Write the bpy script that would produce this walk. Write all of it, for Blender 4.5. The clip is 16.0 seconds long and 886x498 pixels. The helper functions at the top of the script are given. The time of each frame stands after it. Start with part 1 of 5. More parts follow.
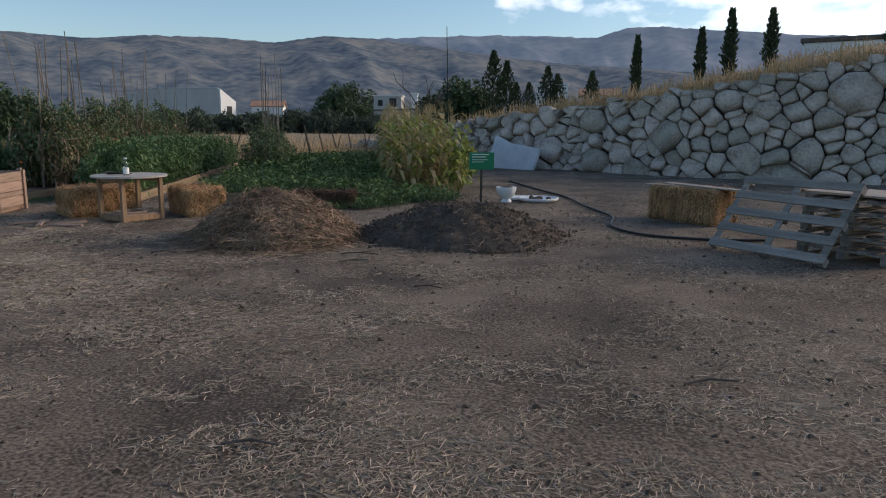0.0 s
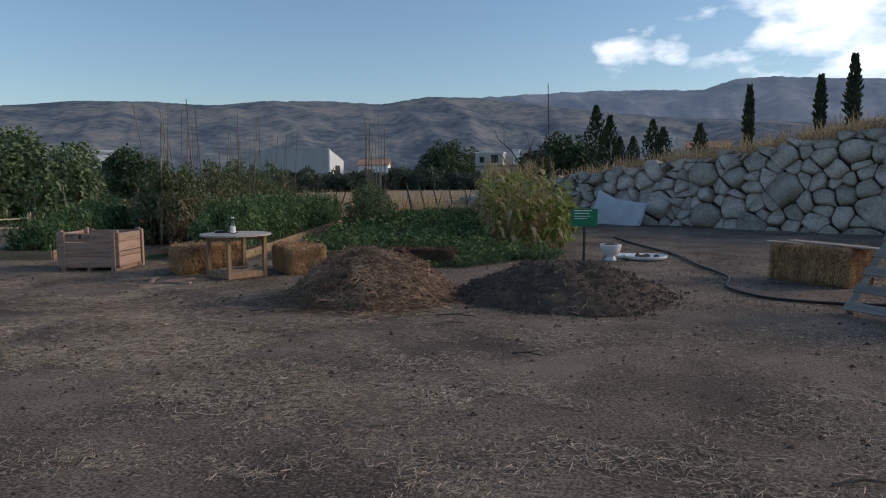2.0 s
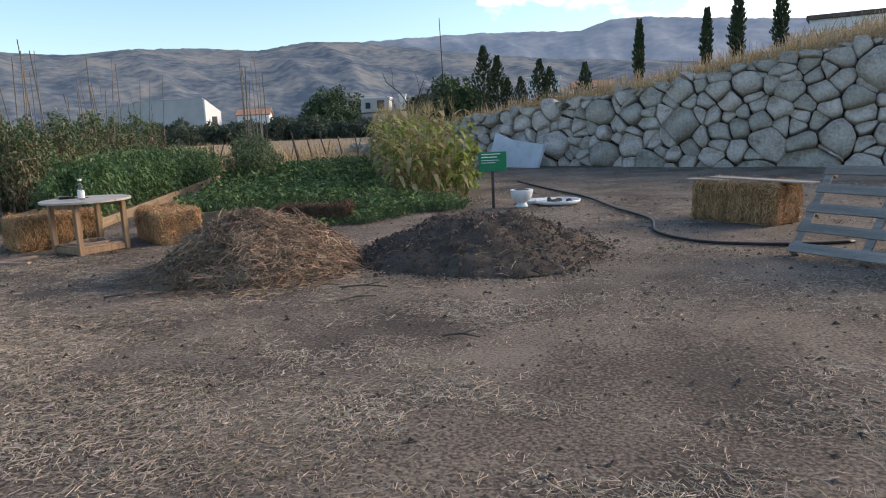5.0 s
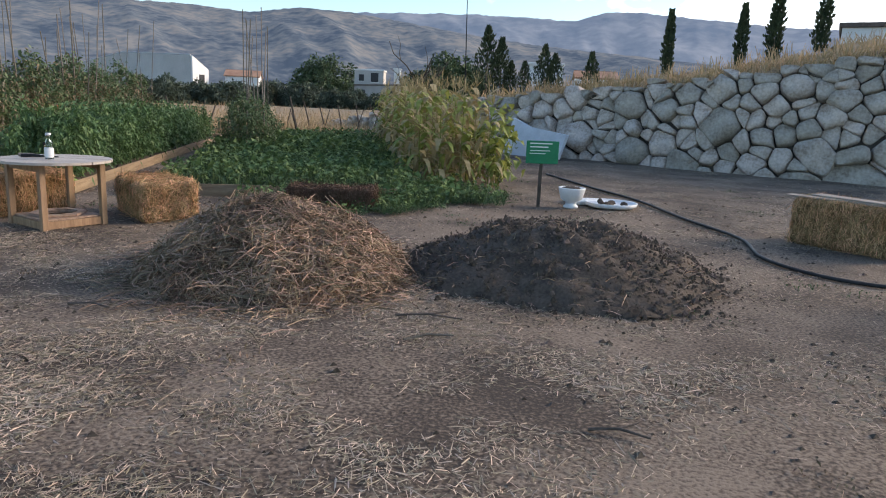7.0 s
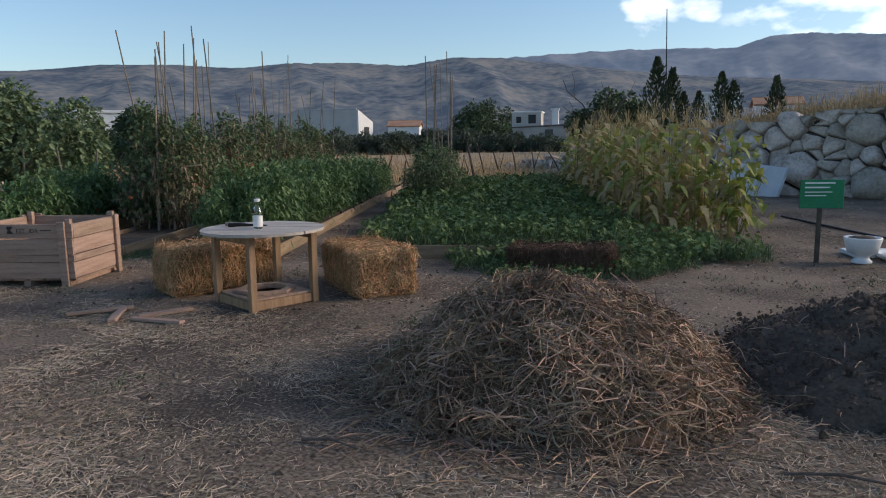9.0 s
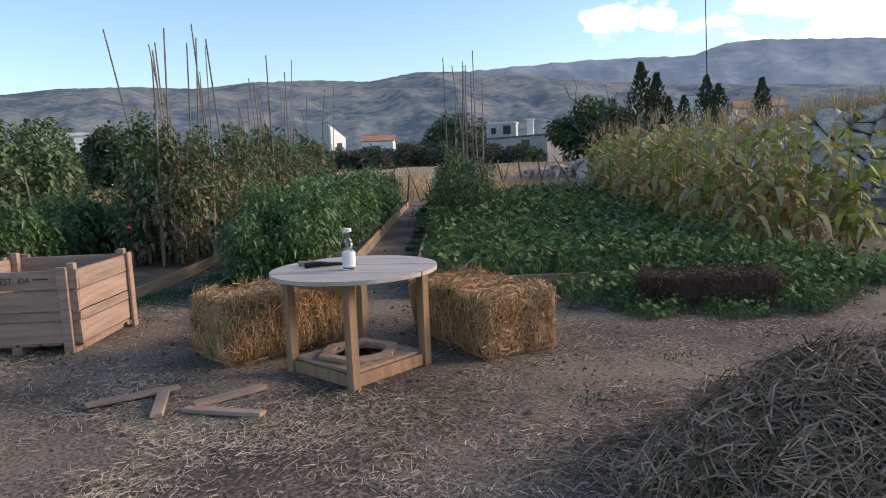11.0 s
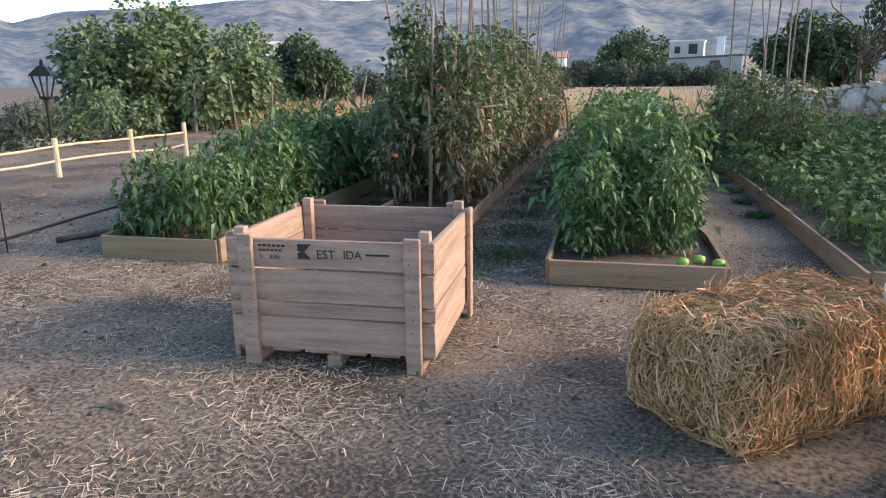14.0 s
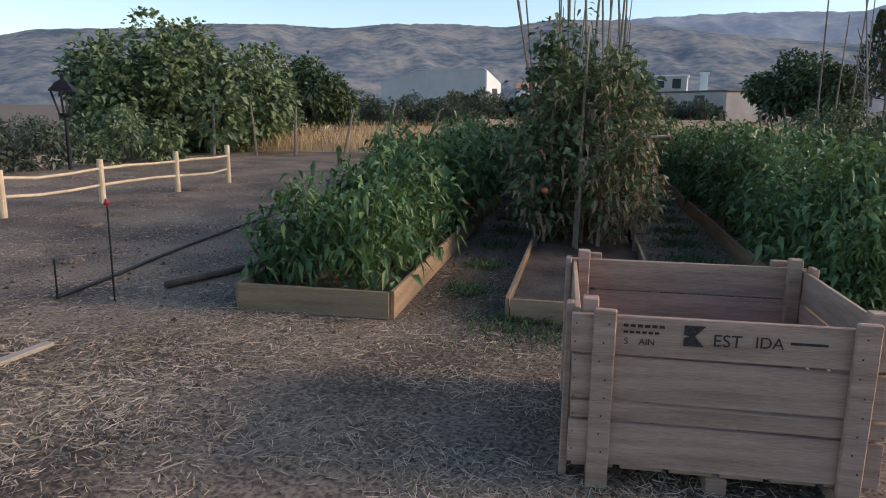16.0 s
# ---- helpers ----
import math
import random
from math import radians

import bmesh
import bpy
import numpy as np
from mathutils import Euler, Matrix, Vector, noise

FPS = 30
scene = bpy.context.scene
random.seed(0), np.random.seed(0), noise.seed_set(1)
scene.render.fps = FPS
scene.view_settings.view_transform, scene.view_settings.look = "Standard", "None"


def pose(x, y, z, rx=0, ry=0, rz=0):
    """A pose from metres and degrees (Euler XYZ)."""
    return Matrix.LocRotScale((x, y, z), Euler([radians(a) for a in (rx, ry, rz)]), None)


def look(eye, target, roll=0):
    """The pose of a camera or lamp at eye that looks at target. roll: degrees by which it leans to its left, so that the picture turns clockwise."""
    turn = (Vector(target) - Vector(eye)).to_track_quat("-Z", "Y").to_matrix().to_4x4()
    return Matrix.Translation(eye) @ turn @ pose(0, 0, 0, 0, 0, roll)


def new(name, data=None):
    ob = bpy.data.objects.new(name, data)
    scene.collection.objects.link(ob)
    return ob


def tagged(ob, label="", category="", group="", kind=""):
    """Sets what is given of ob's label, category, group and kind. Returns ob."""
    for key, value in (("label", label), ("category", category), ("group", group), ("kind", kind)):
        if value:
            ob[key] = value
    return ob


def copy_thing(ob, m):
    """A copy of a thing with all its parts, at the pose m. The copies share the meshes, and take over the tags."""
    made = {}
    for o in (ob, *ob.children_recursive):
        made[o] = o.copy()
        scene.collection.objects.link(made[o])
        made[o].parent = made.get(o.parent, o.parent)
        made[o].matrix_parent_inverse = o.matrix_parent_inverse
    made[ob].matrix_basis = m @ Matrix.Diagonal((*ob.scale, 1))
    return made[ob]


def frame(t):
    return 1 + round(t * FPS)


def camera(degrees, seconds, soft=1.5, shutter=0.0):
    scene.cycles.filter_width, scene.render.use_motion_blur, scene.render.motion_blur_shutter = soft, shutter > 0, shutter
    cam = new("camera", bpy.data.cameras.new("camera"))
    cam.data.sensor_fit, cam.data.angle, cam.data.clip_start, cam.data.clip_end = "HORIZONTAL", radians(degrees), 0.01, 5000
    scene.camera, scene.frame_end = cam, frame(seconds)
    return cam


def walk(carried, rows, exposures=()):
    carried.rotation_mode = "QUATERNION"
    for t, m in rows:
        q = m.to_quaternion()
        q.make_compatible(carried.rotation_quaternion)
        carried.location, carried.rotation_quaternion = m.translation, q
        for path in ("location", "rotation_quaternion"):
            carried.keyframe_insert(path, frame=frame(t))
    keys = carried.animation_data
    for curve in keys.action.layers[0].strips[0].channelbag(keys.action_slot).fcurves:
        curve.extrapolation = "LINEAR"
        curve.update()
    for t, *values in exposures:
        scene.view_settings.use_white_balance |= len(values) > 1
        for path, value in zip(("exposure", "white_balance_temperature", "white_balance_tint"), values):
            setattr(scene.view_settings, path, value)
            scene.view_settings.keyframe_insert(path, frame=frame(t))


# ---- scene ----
cam = camera(64.9, 16.0, soft=1.1)
PATH = [
    (0, (1.9, 3.607, 1.612), (1.449, 5.524, 1.263), 0.4),
    (0.5, (1.918, 3.685, 1.627), (1.335, 5.577, 1.342), -1.4),
    (1, (1.941, 3.772, 1.629), (1.27, 5.635, 1.34), -1.2),
    (1.5, (1.943, 3.884, 1.632), (1.195, 5.713, 1.327), -0.7),
    (2, (1.829, 3.966, 1.631), (1.096, 5.817, 1.438), -0.4),
    (2.5, (1.674, 4.087, 1.63), (1.091, 5.983, 1.379), -0.2),
    (3, (1.621, 4.177, 1.625), (0.937, 6.051, 1.48), -0.7),
    (3.5, (1.594, 4.312, 1.603), (0.957, 6.203, 1.461), -0.8),
    (4, (1.614, 4.455, 1.545), (1.022, 6.345, 1.271), 0.2),
    (4.5, (1.473, 4.74, 1.572), (0.969, 6.64, 1.202), -0.9),
    (4.7, (1.38, 4.942, 1.588), (0.925, 6.858, 1.238), -2.3),
    (6.8, (-0.004, 6.759, 1.545), (-0.265, 8.706, 1.172), 1.5),
    (7, (-0.091, 6.921, 1.552), (-0.459, 8.845, 1.147), 2.6),
    (7.5, (-0.413, 7.255, 1.538), (-0.839, 9.187, 1.25), 1.5),
    (8, (-0.743, 7.65, 1.612), (-1.171, 9.567, 1.237), -0.3),
    (8.5, (-1.18, 8.048, 1.618), (-1.872, 9.899, 1.315), -0.7),
    (8.7, (-1.324, 8.146, 1.577), (-2.121, 9.955, 1.277), -0.6),
    (11, (-3.581, 9.48, 1.516), (-4.296, 11.33, 1.255), -2.5),
    (11.5, (-3.995, 9.833, 1.518), (-4.707, 11.678, 1.216), 2.3),
    (12, (-4.524, 9.998, 1.526), (-5.197, 11.851, 1.192), -0.6),
    (12.5, (-5.053, 10.217, 1.492), (-5.993, 11.961, 1.218), -1.9),
    (13, (-5.546, 10.468, 1.492), (-6.502, 12.182, 1.11), -1.4),
    (13.5, (-6.075, 10.717, 1.508), (-7.013, 12.429, 1.076), -1.8),
    (14, (-6.586, 10.892, 1.533), (-7.658, 12.513, 1.061), -0.8),
    (14.5, (-7.118, 10.928, 1.545), (-8.07, 12.651, 1.192), -1.2),
    (15, (-7.641, 10.913, 1.516), (-8.693, 12.579, 1.173), -1.1),
    (15.5, (-8.176, 10.984, 1.48), (-9.305, 12.596, 1.124), 2.4),
    (16, (-8.712, 10.841, 1.488), (-9.723, 12.521, 1.091), 0.7),
]
EXPOSURES = [(0, 0.05, 6450, 10), (0.5, 0.02, 6350, 10), (1.0, 0.1, 6400, 10), (2.0, -0.15, 6350, 10), (2.5, -0.25, 6350, 10), (3.0, -0.25, 6300, 10), (3.5, -0.5, 6250, 10), (4.0, -0.4, 6350, 10), (4.5, 0.65, 6600, 11), (7.0, 0.9, 6600, 11), (8.0, 0.95, 6550, 11), (8.5, 0.15, 6400, 11), (11.0, 0.7, 6550, 12), (11.5, 0.25, 6500, 12), (12.0, 0.25, 6500, 12), (12.5, 0.35, 6500, 13), (13.0, 1.1, 6650, 14), (13.5, 1.45, 6750, 14), (14.0, 1.55, 6700, 13), (14.5, 1.35, 6550, 13), (15.0, 1.1, 6700, 14), (15.5, 0.5, 6800, 14), (16.0, 0.68, 6750, 14)]
walk(cam, [(t, look(eye, target, roll)) for t, eye, target, roll in PATH], EXPOSURES)

# ---- light ----
SUN_AZ, SUN_EL = 62.0, 20.0
world = bpy.data.worlds.new("world")
scene.world = world
world.use_nodes = True
wn, wl = world.node_tree.nodes, world.node_tree.links
bg = wn["Background"]
sky = wn.new("ShaderNodeTexSky")
sky.sky_type, sky.sun_disc = "NISHITA", False
sky.sun_elevation, sky.sun_rotation = radians(SUN_EL), radians(SUN_AZ)
sky.dust_density, sky.ozone_density, sky.air_density = 0.7, 2.9, 1.05
wtc = wn.new("ShaderNodeTexCoord")


def world_math(op, a, b=None):
    n = wn.new("ShaderNodeMath")
    n.operation = op
    for k, v in enumerate((a, b)):
        if v is None:
            continue
        if isinstance(v, (int, float)):
            n.inputs[k].default_value = v
        else:
            wl.new(v, n.inputs[k])
    return n.outputs[0]


def cloud_mask(az, el, inner, outer):
    d = wn.new("ShaderNodeVectorMath")
    d.operation = "DOT_PRODUCT"
    wl.new(wtc.outputs["Generated"], d.inputs[0])
    a, e = radians(az), radians(el)
    d.inputs[1].default_value = (math.sin(a) * math.cos(e), math.cos(a) * math.cos(e), math.sin(e))
    r = wn.new("ShaderNodeMapRange")
    r.inputs["From Min"].default_value, r.inputs["From Max"].default_value = math.cos(radians(outer)), math.cos(radians(inner))
    wl.new(d.outputs["Value"], r.inputs["Value"])
    return r.outputs[0]


wmap = wn.new("ShaderNodeMapping")
wmap.inputs["Scale"].default_value = (1, 1, 2.2)
wl.new(wtc.outputs["Generated"], wmap.inputs["Vector"])
wnoise = wn.new("ShaderNodeTexNoise")
wnoise.inputs["Scale"].default_value, wnoise.inputs["Detail"].default_value = 16, 8
wl.new(wmap.outputs[0], wnoise.inputs["Vector"])
spots = world_math("ADD", world_math("ADD", cloud_mask(-7.0, 10.0, 0.5, 2.9), cloud_mask(-3.6, 9.9, 0.1, 1.5)), world_math("ADD", world_math("MULTIPLY", cloud_mask(6, 17, 2, 9), 0.6), world_math("MULTIPLY", cloud_mask(42, 15, 18, 45), 1.9)))
cover = wn.new("ShaderNodeMapRange")
cover.inputs["From Min"].default_value, cover.inputs["From Max"].default_value = 0.70, 1.12
ragged = world_math("ADD", world_math("MULTIPLY", wnoise.outputs["Fac"], 1.6), -0.3)
wl.new(world_math("ADD", world_math("MULTIPLY", spots, 0.42), ragged), cover.inputs["Value"])
wmix = wn.new("ShaderNodeMixRGB")
wl.new(world_math("MULTIPLY", cover.outputs[0], world_math("MULTIPLY", world_math("MINIMUM", world_math("MULTIPLY", spots, 4.0), 1.0), 0.85)), wmix.inputs["Fac"])
wl.new(sky.outputs[0], wmix.inputs["Color1"])
wmix.inputs["Color2"].default_value = (9.5, 9.6, 10.0, 1)
wl.new(wmix.outputs[0], bg.inputs["Color"])
bg.inputs["Strength"].default_value = 0.15

sun = new("sun", bpy.data.lights.new("sun", "SUN"))
sun.data.energy, sun.data.angle, sun.data.color = 2.2, radians(16), (1.0, 0.80, 0.60)
sa, se = radians(SUN_AZ), radians(SUN_EL)
sun.matrix_world = look((60 * math.sin(sa), 60 * math.cos(sa), 40), (60 * math.sin(sa) - math.sin(sa) * math.cos(se), 60 * math.cos(sa) - math.cos(sa) * math.cos(se), 40 - math.sin(se)))

# ---- materials ----


def material(name, c1, c2, scale=6.0, rough=0.85, bump=0.3, fine=60.0, stretch=(1, 1, 1), island=0.0, objvar=0.0, metal=0.0, translucent=0.0, spec=0.3, glow=0.0, c3=None, big=0.6, span=(0.36, 0.64)):
    m = bpy.data.materials.new(name)
    m.use_nodes = True
    n, l = m.node_tree.nodes, m.node_tree.links
    p = n["Principled BSDF"]
    tc = n.new("ShaderNodeTexCoord")
    mp = n.new("ShaderNodeMapping")
    mp.inputs["Scale"].default_value = stretch
    l.new(tc.outputs["Object"], mp.inputs["Vector"])
    a, b = n.new("ShaderNodeTexNoise"), n.new("ShaderNodeTexNoise")
    a.inputs["Scale"].default_value, a.inputs["Detail"].default_value = scale, 6
    b.inputs["Scale"].default_value, b.inputs["Detail"].default_value = fine, 5
    l.new(mp.outputs[0], a.inputs["Vector"]), l.new(mp.outputs[0], b.inputs["Vector"])
    mixf = n.new("ShaderNodeMath")
    mixf.operation = "MULTIPLY_ADD"
    l.new(a.outputs["Fac"], mixf.inputs[0])
    mixf.inputs[1].default_value = big
    half = n.new("ShaderNodeMath")
    half.operation = "MULTIPLY"
    l.new(b.outputs["Fac"], half.inputs[0])
    half.inputs[1].default_value = 1 - big
    l.new(half.outputs[0], mixf.inputs[2])
    ramp = n.new("ShaderNodeValToRGB")
    e = ramp.color_ramp.elements
    e[0].position, e[0].color = span[0], (*c1, 1)
    e[1].position, e[1].color = span[1], (*c2, 1)
    if c3:
        x = ramp.color_ramp.elements.new(0.5)
        x.color = (*c3, 1)
    l.new(mixf.outputs[0], ramp.inputs["Fac"])
    out = ramp.outputs["Color"]
    for amount, node, socket in ((island, "ShaderNodeNewGeometry", "Random Per Island"), (objvar, "ShaderNodeObjectInfo", "Random")):
        if amount:
            g = n.new(node)
            r = n.new("ShaderNodeMapRange")
            r.inputs["To Min"].default_value, r.inputs["To Max"].default_value = 1 - amount, 1 + amount
            l.new(g.outputs[socket], r.inputs["Value"])
            h = n.new("ShaderNodeHueSaturation")
            l.new(r.outputs[0], h.inputs["Value"])
            r2 = n.new("ShaderNodeMapRange")
            r2.inputs["To Min"].default_value, r2.inputs["To Max"].default_value = 0.5 + amount * 0.05, 0.5 - amount * 0.05
            l.new(g.outputs[socket], r2.inputs["Value"])
            l.new(r2.outputs[0], h.inputs["Hue"])
            l.new(out, h.inputs["Color"])
            out = h.outputs["Color"]
    l.new(out, p.inputs["Base Color"])
    p.inputs["Roughness"].default_value, p.inputs["Metallic"].default_value = rough, metal
    p.inputs["Specular IOR Level"].default_value = spec
    if bump:
        bn = n.new("ShaderNodeBump")
        bn.inputs["Strength"].default_value, bn.inputs["Distance"].default_value = bump, 0.02
        l.new(mixf.outputs[0], bn.inputs["Height"])
        l.new(bn.outputs[0], p.inputs["Normal"])
    # Glow emits the base colour again; only the hazed hills use it.
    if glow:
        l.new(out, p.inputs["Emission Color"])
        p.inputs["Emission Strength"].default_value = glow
    if translucent:
        t = n.new("ShaderNodeBsdfTranslucent")
        l.new(out, t.inputs["Color"])
        mx = n.new("ShaderNodeMixShader")
        mx.inputs[0].default_value = translucent
        l.new(p.outputs[0], mx.inputs[1]), l.new(t.outputs[0], mx.inputs[2])
        l.new(mx.outputs[0], n["Material Output"].inputs["Surface"])
    return m


M_GROUND = material("dry_earth", (0.056, 0.042, 0.032), (0.235, 0.18, 0.132), 0.8, 0.95, 0.6, 42, c3=(0.138, 0.101, 0.073), big=0.42, span=(0.42, 0.585))
M_SOIL = material("dark_soil", (0.045, 0.034, 0.026), (0.125, 0.096, 0.072), 5, 0.95, 0.9, 40)
M_CLOD = material("soil_clod", (0.042, 0.033, 0.026), (0.13, 0.10, 0.076), 8, 0.95, 0.5, 60, island=0.45)
M_BEDSOIL = material("bed_soil", (0.06, 0.042, 0.03), (0.15, 0.11, 0.08), 4, 0.95, 0.8, 40)
M_STRAW = material("straw", (0.35, 0.205, 0.092), (0.63, 0.42, 0.215), 3, 0.7, 0, 30, island=0.6)
M_LITTER = material("straw_litter", (0.26, 0.20, 0.135), (0.52, 0.425, 0.30), 0.7, 0.8, 0, 20, island=0.6)
M_OLDSTRAW = material("old_straw", (0.165, 0.11, 0.072), (0.42, 0.305, 0.20), 2, 0.8, 0, 30, island=0.6)
M_DARKSTRAW = material("damp_straw", (0.075, 0.045, 0.03), (0.17, 0.105, 0.066), 3, 0.85, 0, 30, island=0.4)
M_BALECORE = material("bale_core", (0.10, 0.058, 0.024), (0.27, 0.17, 0.075), 9, 0.9, 0.8, 70)
M_WOOD = material("weathered_pine", (0.24, 0.155, 0.115), (0.43, 0.30, 0.225), 3, 0.75, 0.35, 30, stretch=(0.6, 8, 8), objvar=0.12)
M_GREYWOOD = material("grey_weathered_wood", (0.22, 0.185, 0.15), (0.39, 0.335, 0.28), 3, 0.8, 0.35, 30, stretch=(0.6, 8, 8), objvar=0.14)
M_PALLET = material("grey_pallet_wood", (0.17, 0.15, 0.13), (0.32, 0.285, 0.25), 3, 0.85, 0.35, 30, stretch=(0.6, 8, 8), objvar=0.15)
M_BOARD = material("bed_board_pine", (0.205, 0.138, 0.082), (0.37, 0.265, 0.165), 2, 0.75, 0.3, 24, stretch=(0.6, 8, 8), objvar=0.12)
M_TABLEWOOD = material("bleached_table_wood", (0.36, 0.31, 0.265), (0.56, 0.495, 0.435), 3, 0.7, 0.25, 34, stretch=(0.7, 9, 9), objvar=0.07)
M_LEG = material("table_leg_pine", (0.20, 0.122, 0.07), (0.34, 0.22, 0.13), 3, 0.7, 0.2, 30, stretch=(8, 8, 0.7), objvar=0.1)
M_CANE = material("bamboo_cane", (0.12, 0.10, 0.08), (0.23, 0.195, 0.16), 5, 0.7, 0.2, 30, objvar=0.3)
M_BARK = material("bark", (0.10, 0.08, 0.06), (0.20, 0.165, 0.13), 6, 0.9, 0.7, 30, stretch=(3, 3, 0.8))
M_STRIPPED = material("stripped_grey_stake", (0.24, 0.19, 0.14), (0.38, 0.31, 0.24), 4, 0.8, 0.2, 30, objvar=0.15)
M_STAKE = material("dark_stake_wood", (0.07, 0.055, 0.045), (0.15, 0.12, 0.1), 5, 0.9, 0.4, 30, objvar=0.3)
M_RAIL = material("peeled_rail_wood", (0.42, 0.33, 0.21), (0.58, 0.47, 0.33), 4, 0.7, 0.2, 30, objvar=0.1)
M_PEPPER = material("pepper_leaf", (0.062, 0.118, 0.043), (0.14, 0.225, 0.085), 3, 0.45, 0, 20, island=0.4, translucent=0.22)
M_TOMATO = material("tomato_leaf", (0.066, 0.104, 0.046), (0.15, 0.20, 0.092), 3, 0.6, 0, 20, island=0.4, translucent=0.2)
M_DRYLEAF = material("withered_leaf", (0.18, 0.135, 0.085), (0.32, 0.255, 0.16), 3, 0.8, 0, 20, island=0.4, translucent=0.15)
M_SQUASH = material("squash_leaf", (0.06, 0.11, 0.035), (0.15, 0.215, 0.07), 3, 0.7, 0, 14, island=0.4, translucent=0.2)
M_GRASSG = material("green_ground_cover", (0.05, 0.095, 0.04), (0.105, 0.16, 0.07), 2, 0.6, 0, 14, island=0.4, translucent=0.15)
M_CORN = material("corn_leaf", (0.13, 0.19, 0.04), (0.36, 0.35, 0.10), 1.5, 0.6, 0, 10, island=0.35, translucent=0.28)
M_CORNDRY = material("dry_corn_leaf", (0.27, 0.22, 0.11), (0.42, 0.34, 0.18), 2, 0.75, 0, 10, island=0.3, translucent=0.2)
M_FIG = material("fig_leaf", (0.08, 0.125, 0.06), (0.18, 0.235, 0.115), 0.8, 0.6, 0, 6, island=0.4, translucent=0.2)
M_OLIVE = material("olive_leaf", (0.055, 0.075, 0.05), (0.12, 0.145, 0.10), 1, 0.6, 0, 6, island=0.35, translucent=0.15)
M_DARKLEAF = material("dark_tree_leaf", (0.042, 0.07, 0.034), (0.10, 0.145, 0.066), 1, 0.6, 0, 6, island=0.4, translucent=0.12)
M_CYPRESS = material("cypress_leaf", (0.025, 0.04, 0.02), (0.06, 0.085, 0.04), 1.5, 0.7, 0, 8, island=0.35)
M_DRYGRASS = material("dry_grass", (0.30, 0.21, 0.11), (0.50, 0.37, 0.205), 0.4, 0.8, 0, 6, island=0.35, translucent=0.15)
M_FIELD = material("dry_field", (0.235, 0.165, 0.095), (0.40, 0.29, 0.17), 0.5, 0.95, 0.5, 8)
M_ROCK = material("limestone_boulder", (0.20, 0.15, 0.112), (0.57, 0.49, 0.41), 1.6, 0.92, 0.8, 14, objvar=0.25, c3=(0.42, 0.36, 0.30), span=(0.34, 0.64))
# Earth core coloured very dark to paint the shade in gaps between boulders.
M_BACKEARTH = material("gap_shade_core_earth", (0.04, 0.033, 0.027), (0.085, 0.072, 0.06), 2, 0.95, 0.6, 20)
M_SLAB = material("pale_plaster_slab", (0.56, 0.57, 0.58), (0.72, 0.73, 0.74), 2, 0.8, 0.2, 20)
M_PLASTER = material("white_render", (0.66, 0.66, 0.65), (0.80, 0.80, 0.78), 0.5, 0.85, 0.1, 10)
M_SHED = material("grey_beige_render", (0.42, 0.40, 0.375), (0.54, 0.515, 0.485), 0.3, 0.9, 0.1, 6)
M_DULLPLASTER = material("weathered_beige_render", (0.30, 0.275, 0.255), (0.42, 0.39, 0.36), 0.5, 0.9, 0.1, 10)
M_GREYROOF = material("pale_grey_roof", (0.44, 0.45, 0.47), (0.56, 0.57, 0.59), 0.4, 0.8, 0.1, 8)
M_TILE = material("clay_roof_tiles", (0.34, 0.18, 0.11), (0.48, 0.28, 0.18), 0.8, 0.85, 0.3, 12)
M_DARK = material("dark_opening", (0.02, 0.02, 0.022), (0.04, 0.04, 0.045), 3, 0.4, 0, 10)
M_IRON = material("black_iron", (0.015, 0.015, 0.016), (0.035, 0.035, 0.035), 8, 0.5, 0.1, 40, metal=0.6)
M_HOSE = material("black_hose", (0.012, 0.012, 0.013), (0.03, 0.03, 0.03), 8, 0.45, 0.05, 40)
M_GREEN = material("green_sign_plate", (0.012, 0.17, 0.075), (0.02, 0.22, 0.10), 3, 0.45, 0.03, 30)
M_WHITE = material("white_plastic", (0.66, 0.66, 0.65), (0.78, 0.78, 0.77), 4, 0.4, 0.03, 30)
M_WHITEPAINT = material("white_letters", (0.72, 0.74, 0.72), (0.80, 0.82, 0.80), 4, 0.6, 0, 30)
M_INK = material("black_stencil_ink", (0.02, 0.018, 0.018), (0.06, 0.05, 0.045), 60, 0.8, 0, 120)
M_RED = material("red_pepper_skin", (0.16, 0.012, 0.012), (0.26, 0.022, 0.02), 3, 0.25, 0, 20, spec=0.5)
M_FRUIT = material("tomato_skin", (0.42, 0.06, 0.02), (0.55, 0.13, 0.03), 3, 0.3, 0, 20, spec=0.5)
M_LIME = material("pale_green_squash_skin", (0.18, 0.30, 0.05), (0.28, 0.42, 0.09), 4, 0.4, 0.05, 20)
M_BLUE = material("pale_blue_sheet", (0.42, 0.50, 0.60), (0.55, 0.62, 0.70), 1, 0.5, 0.1, 8)
M_CAR = material("white_car_paint", (0.74, 0.74, 0.74), (0.80, 0.80, 0.80), 1, 0.25, 0, 8, spec=0.5)
M_RUBBER = material("tyre_rubber", (0.02, 0.02, 0.02), (0.035, 0.035, 0.035), 5, 0.8, 0.1, 20)
M_RUBBLE = material("reddish_rubble", (0.30, 0.19, 0.15), (0.50, 0.40, 0.35), 2, 0.9, 0.5, 8, island=0.3)
M_TWINE = material("orange_twine", (0.35, 0.15, 0.05), (0.45, 0.22, 0.08), 8, 0.8, 0, 30)
# Haze of distance is painted into both hill colours: blue-grey tones and emission.
M_HILL = material("hazed_scrub_hillside", (0.044, 0.058, 0.080), (0.128, 0.126, 0.126), 0.008, 1.0, 0, 0.045, spec=0.0, c3=(0.076, 0.088, 0.104), glow=0.68, big=0.55, span=(0.40, 0.62))
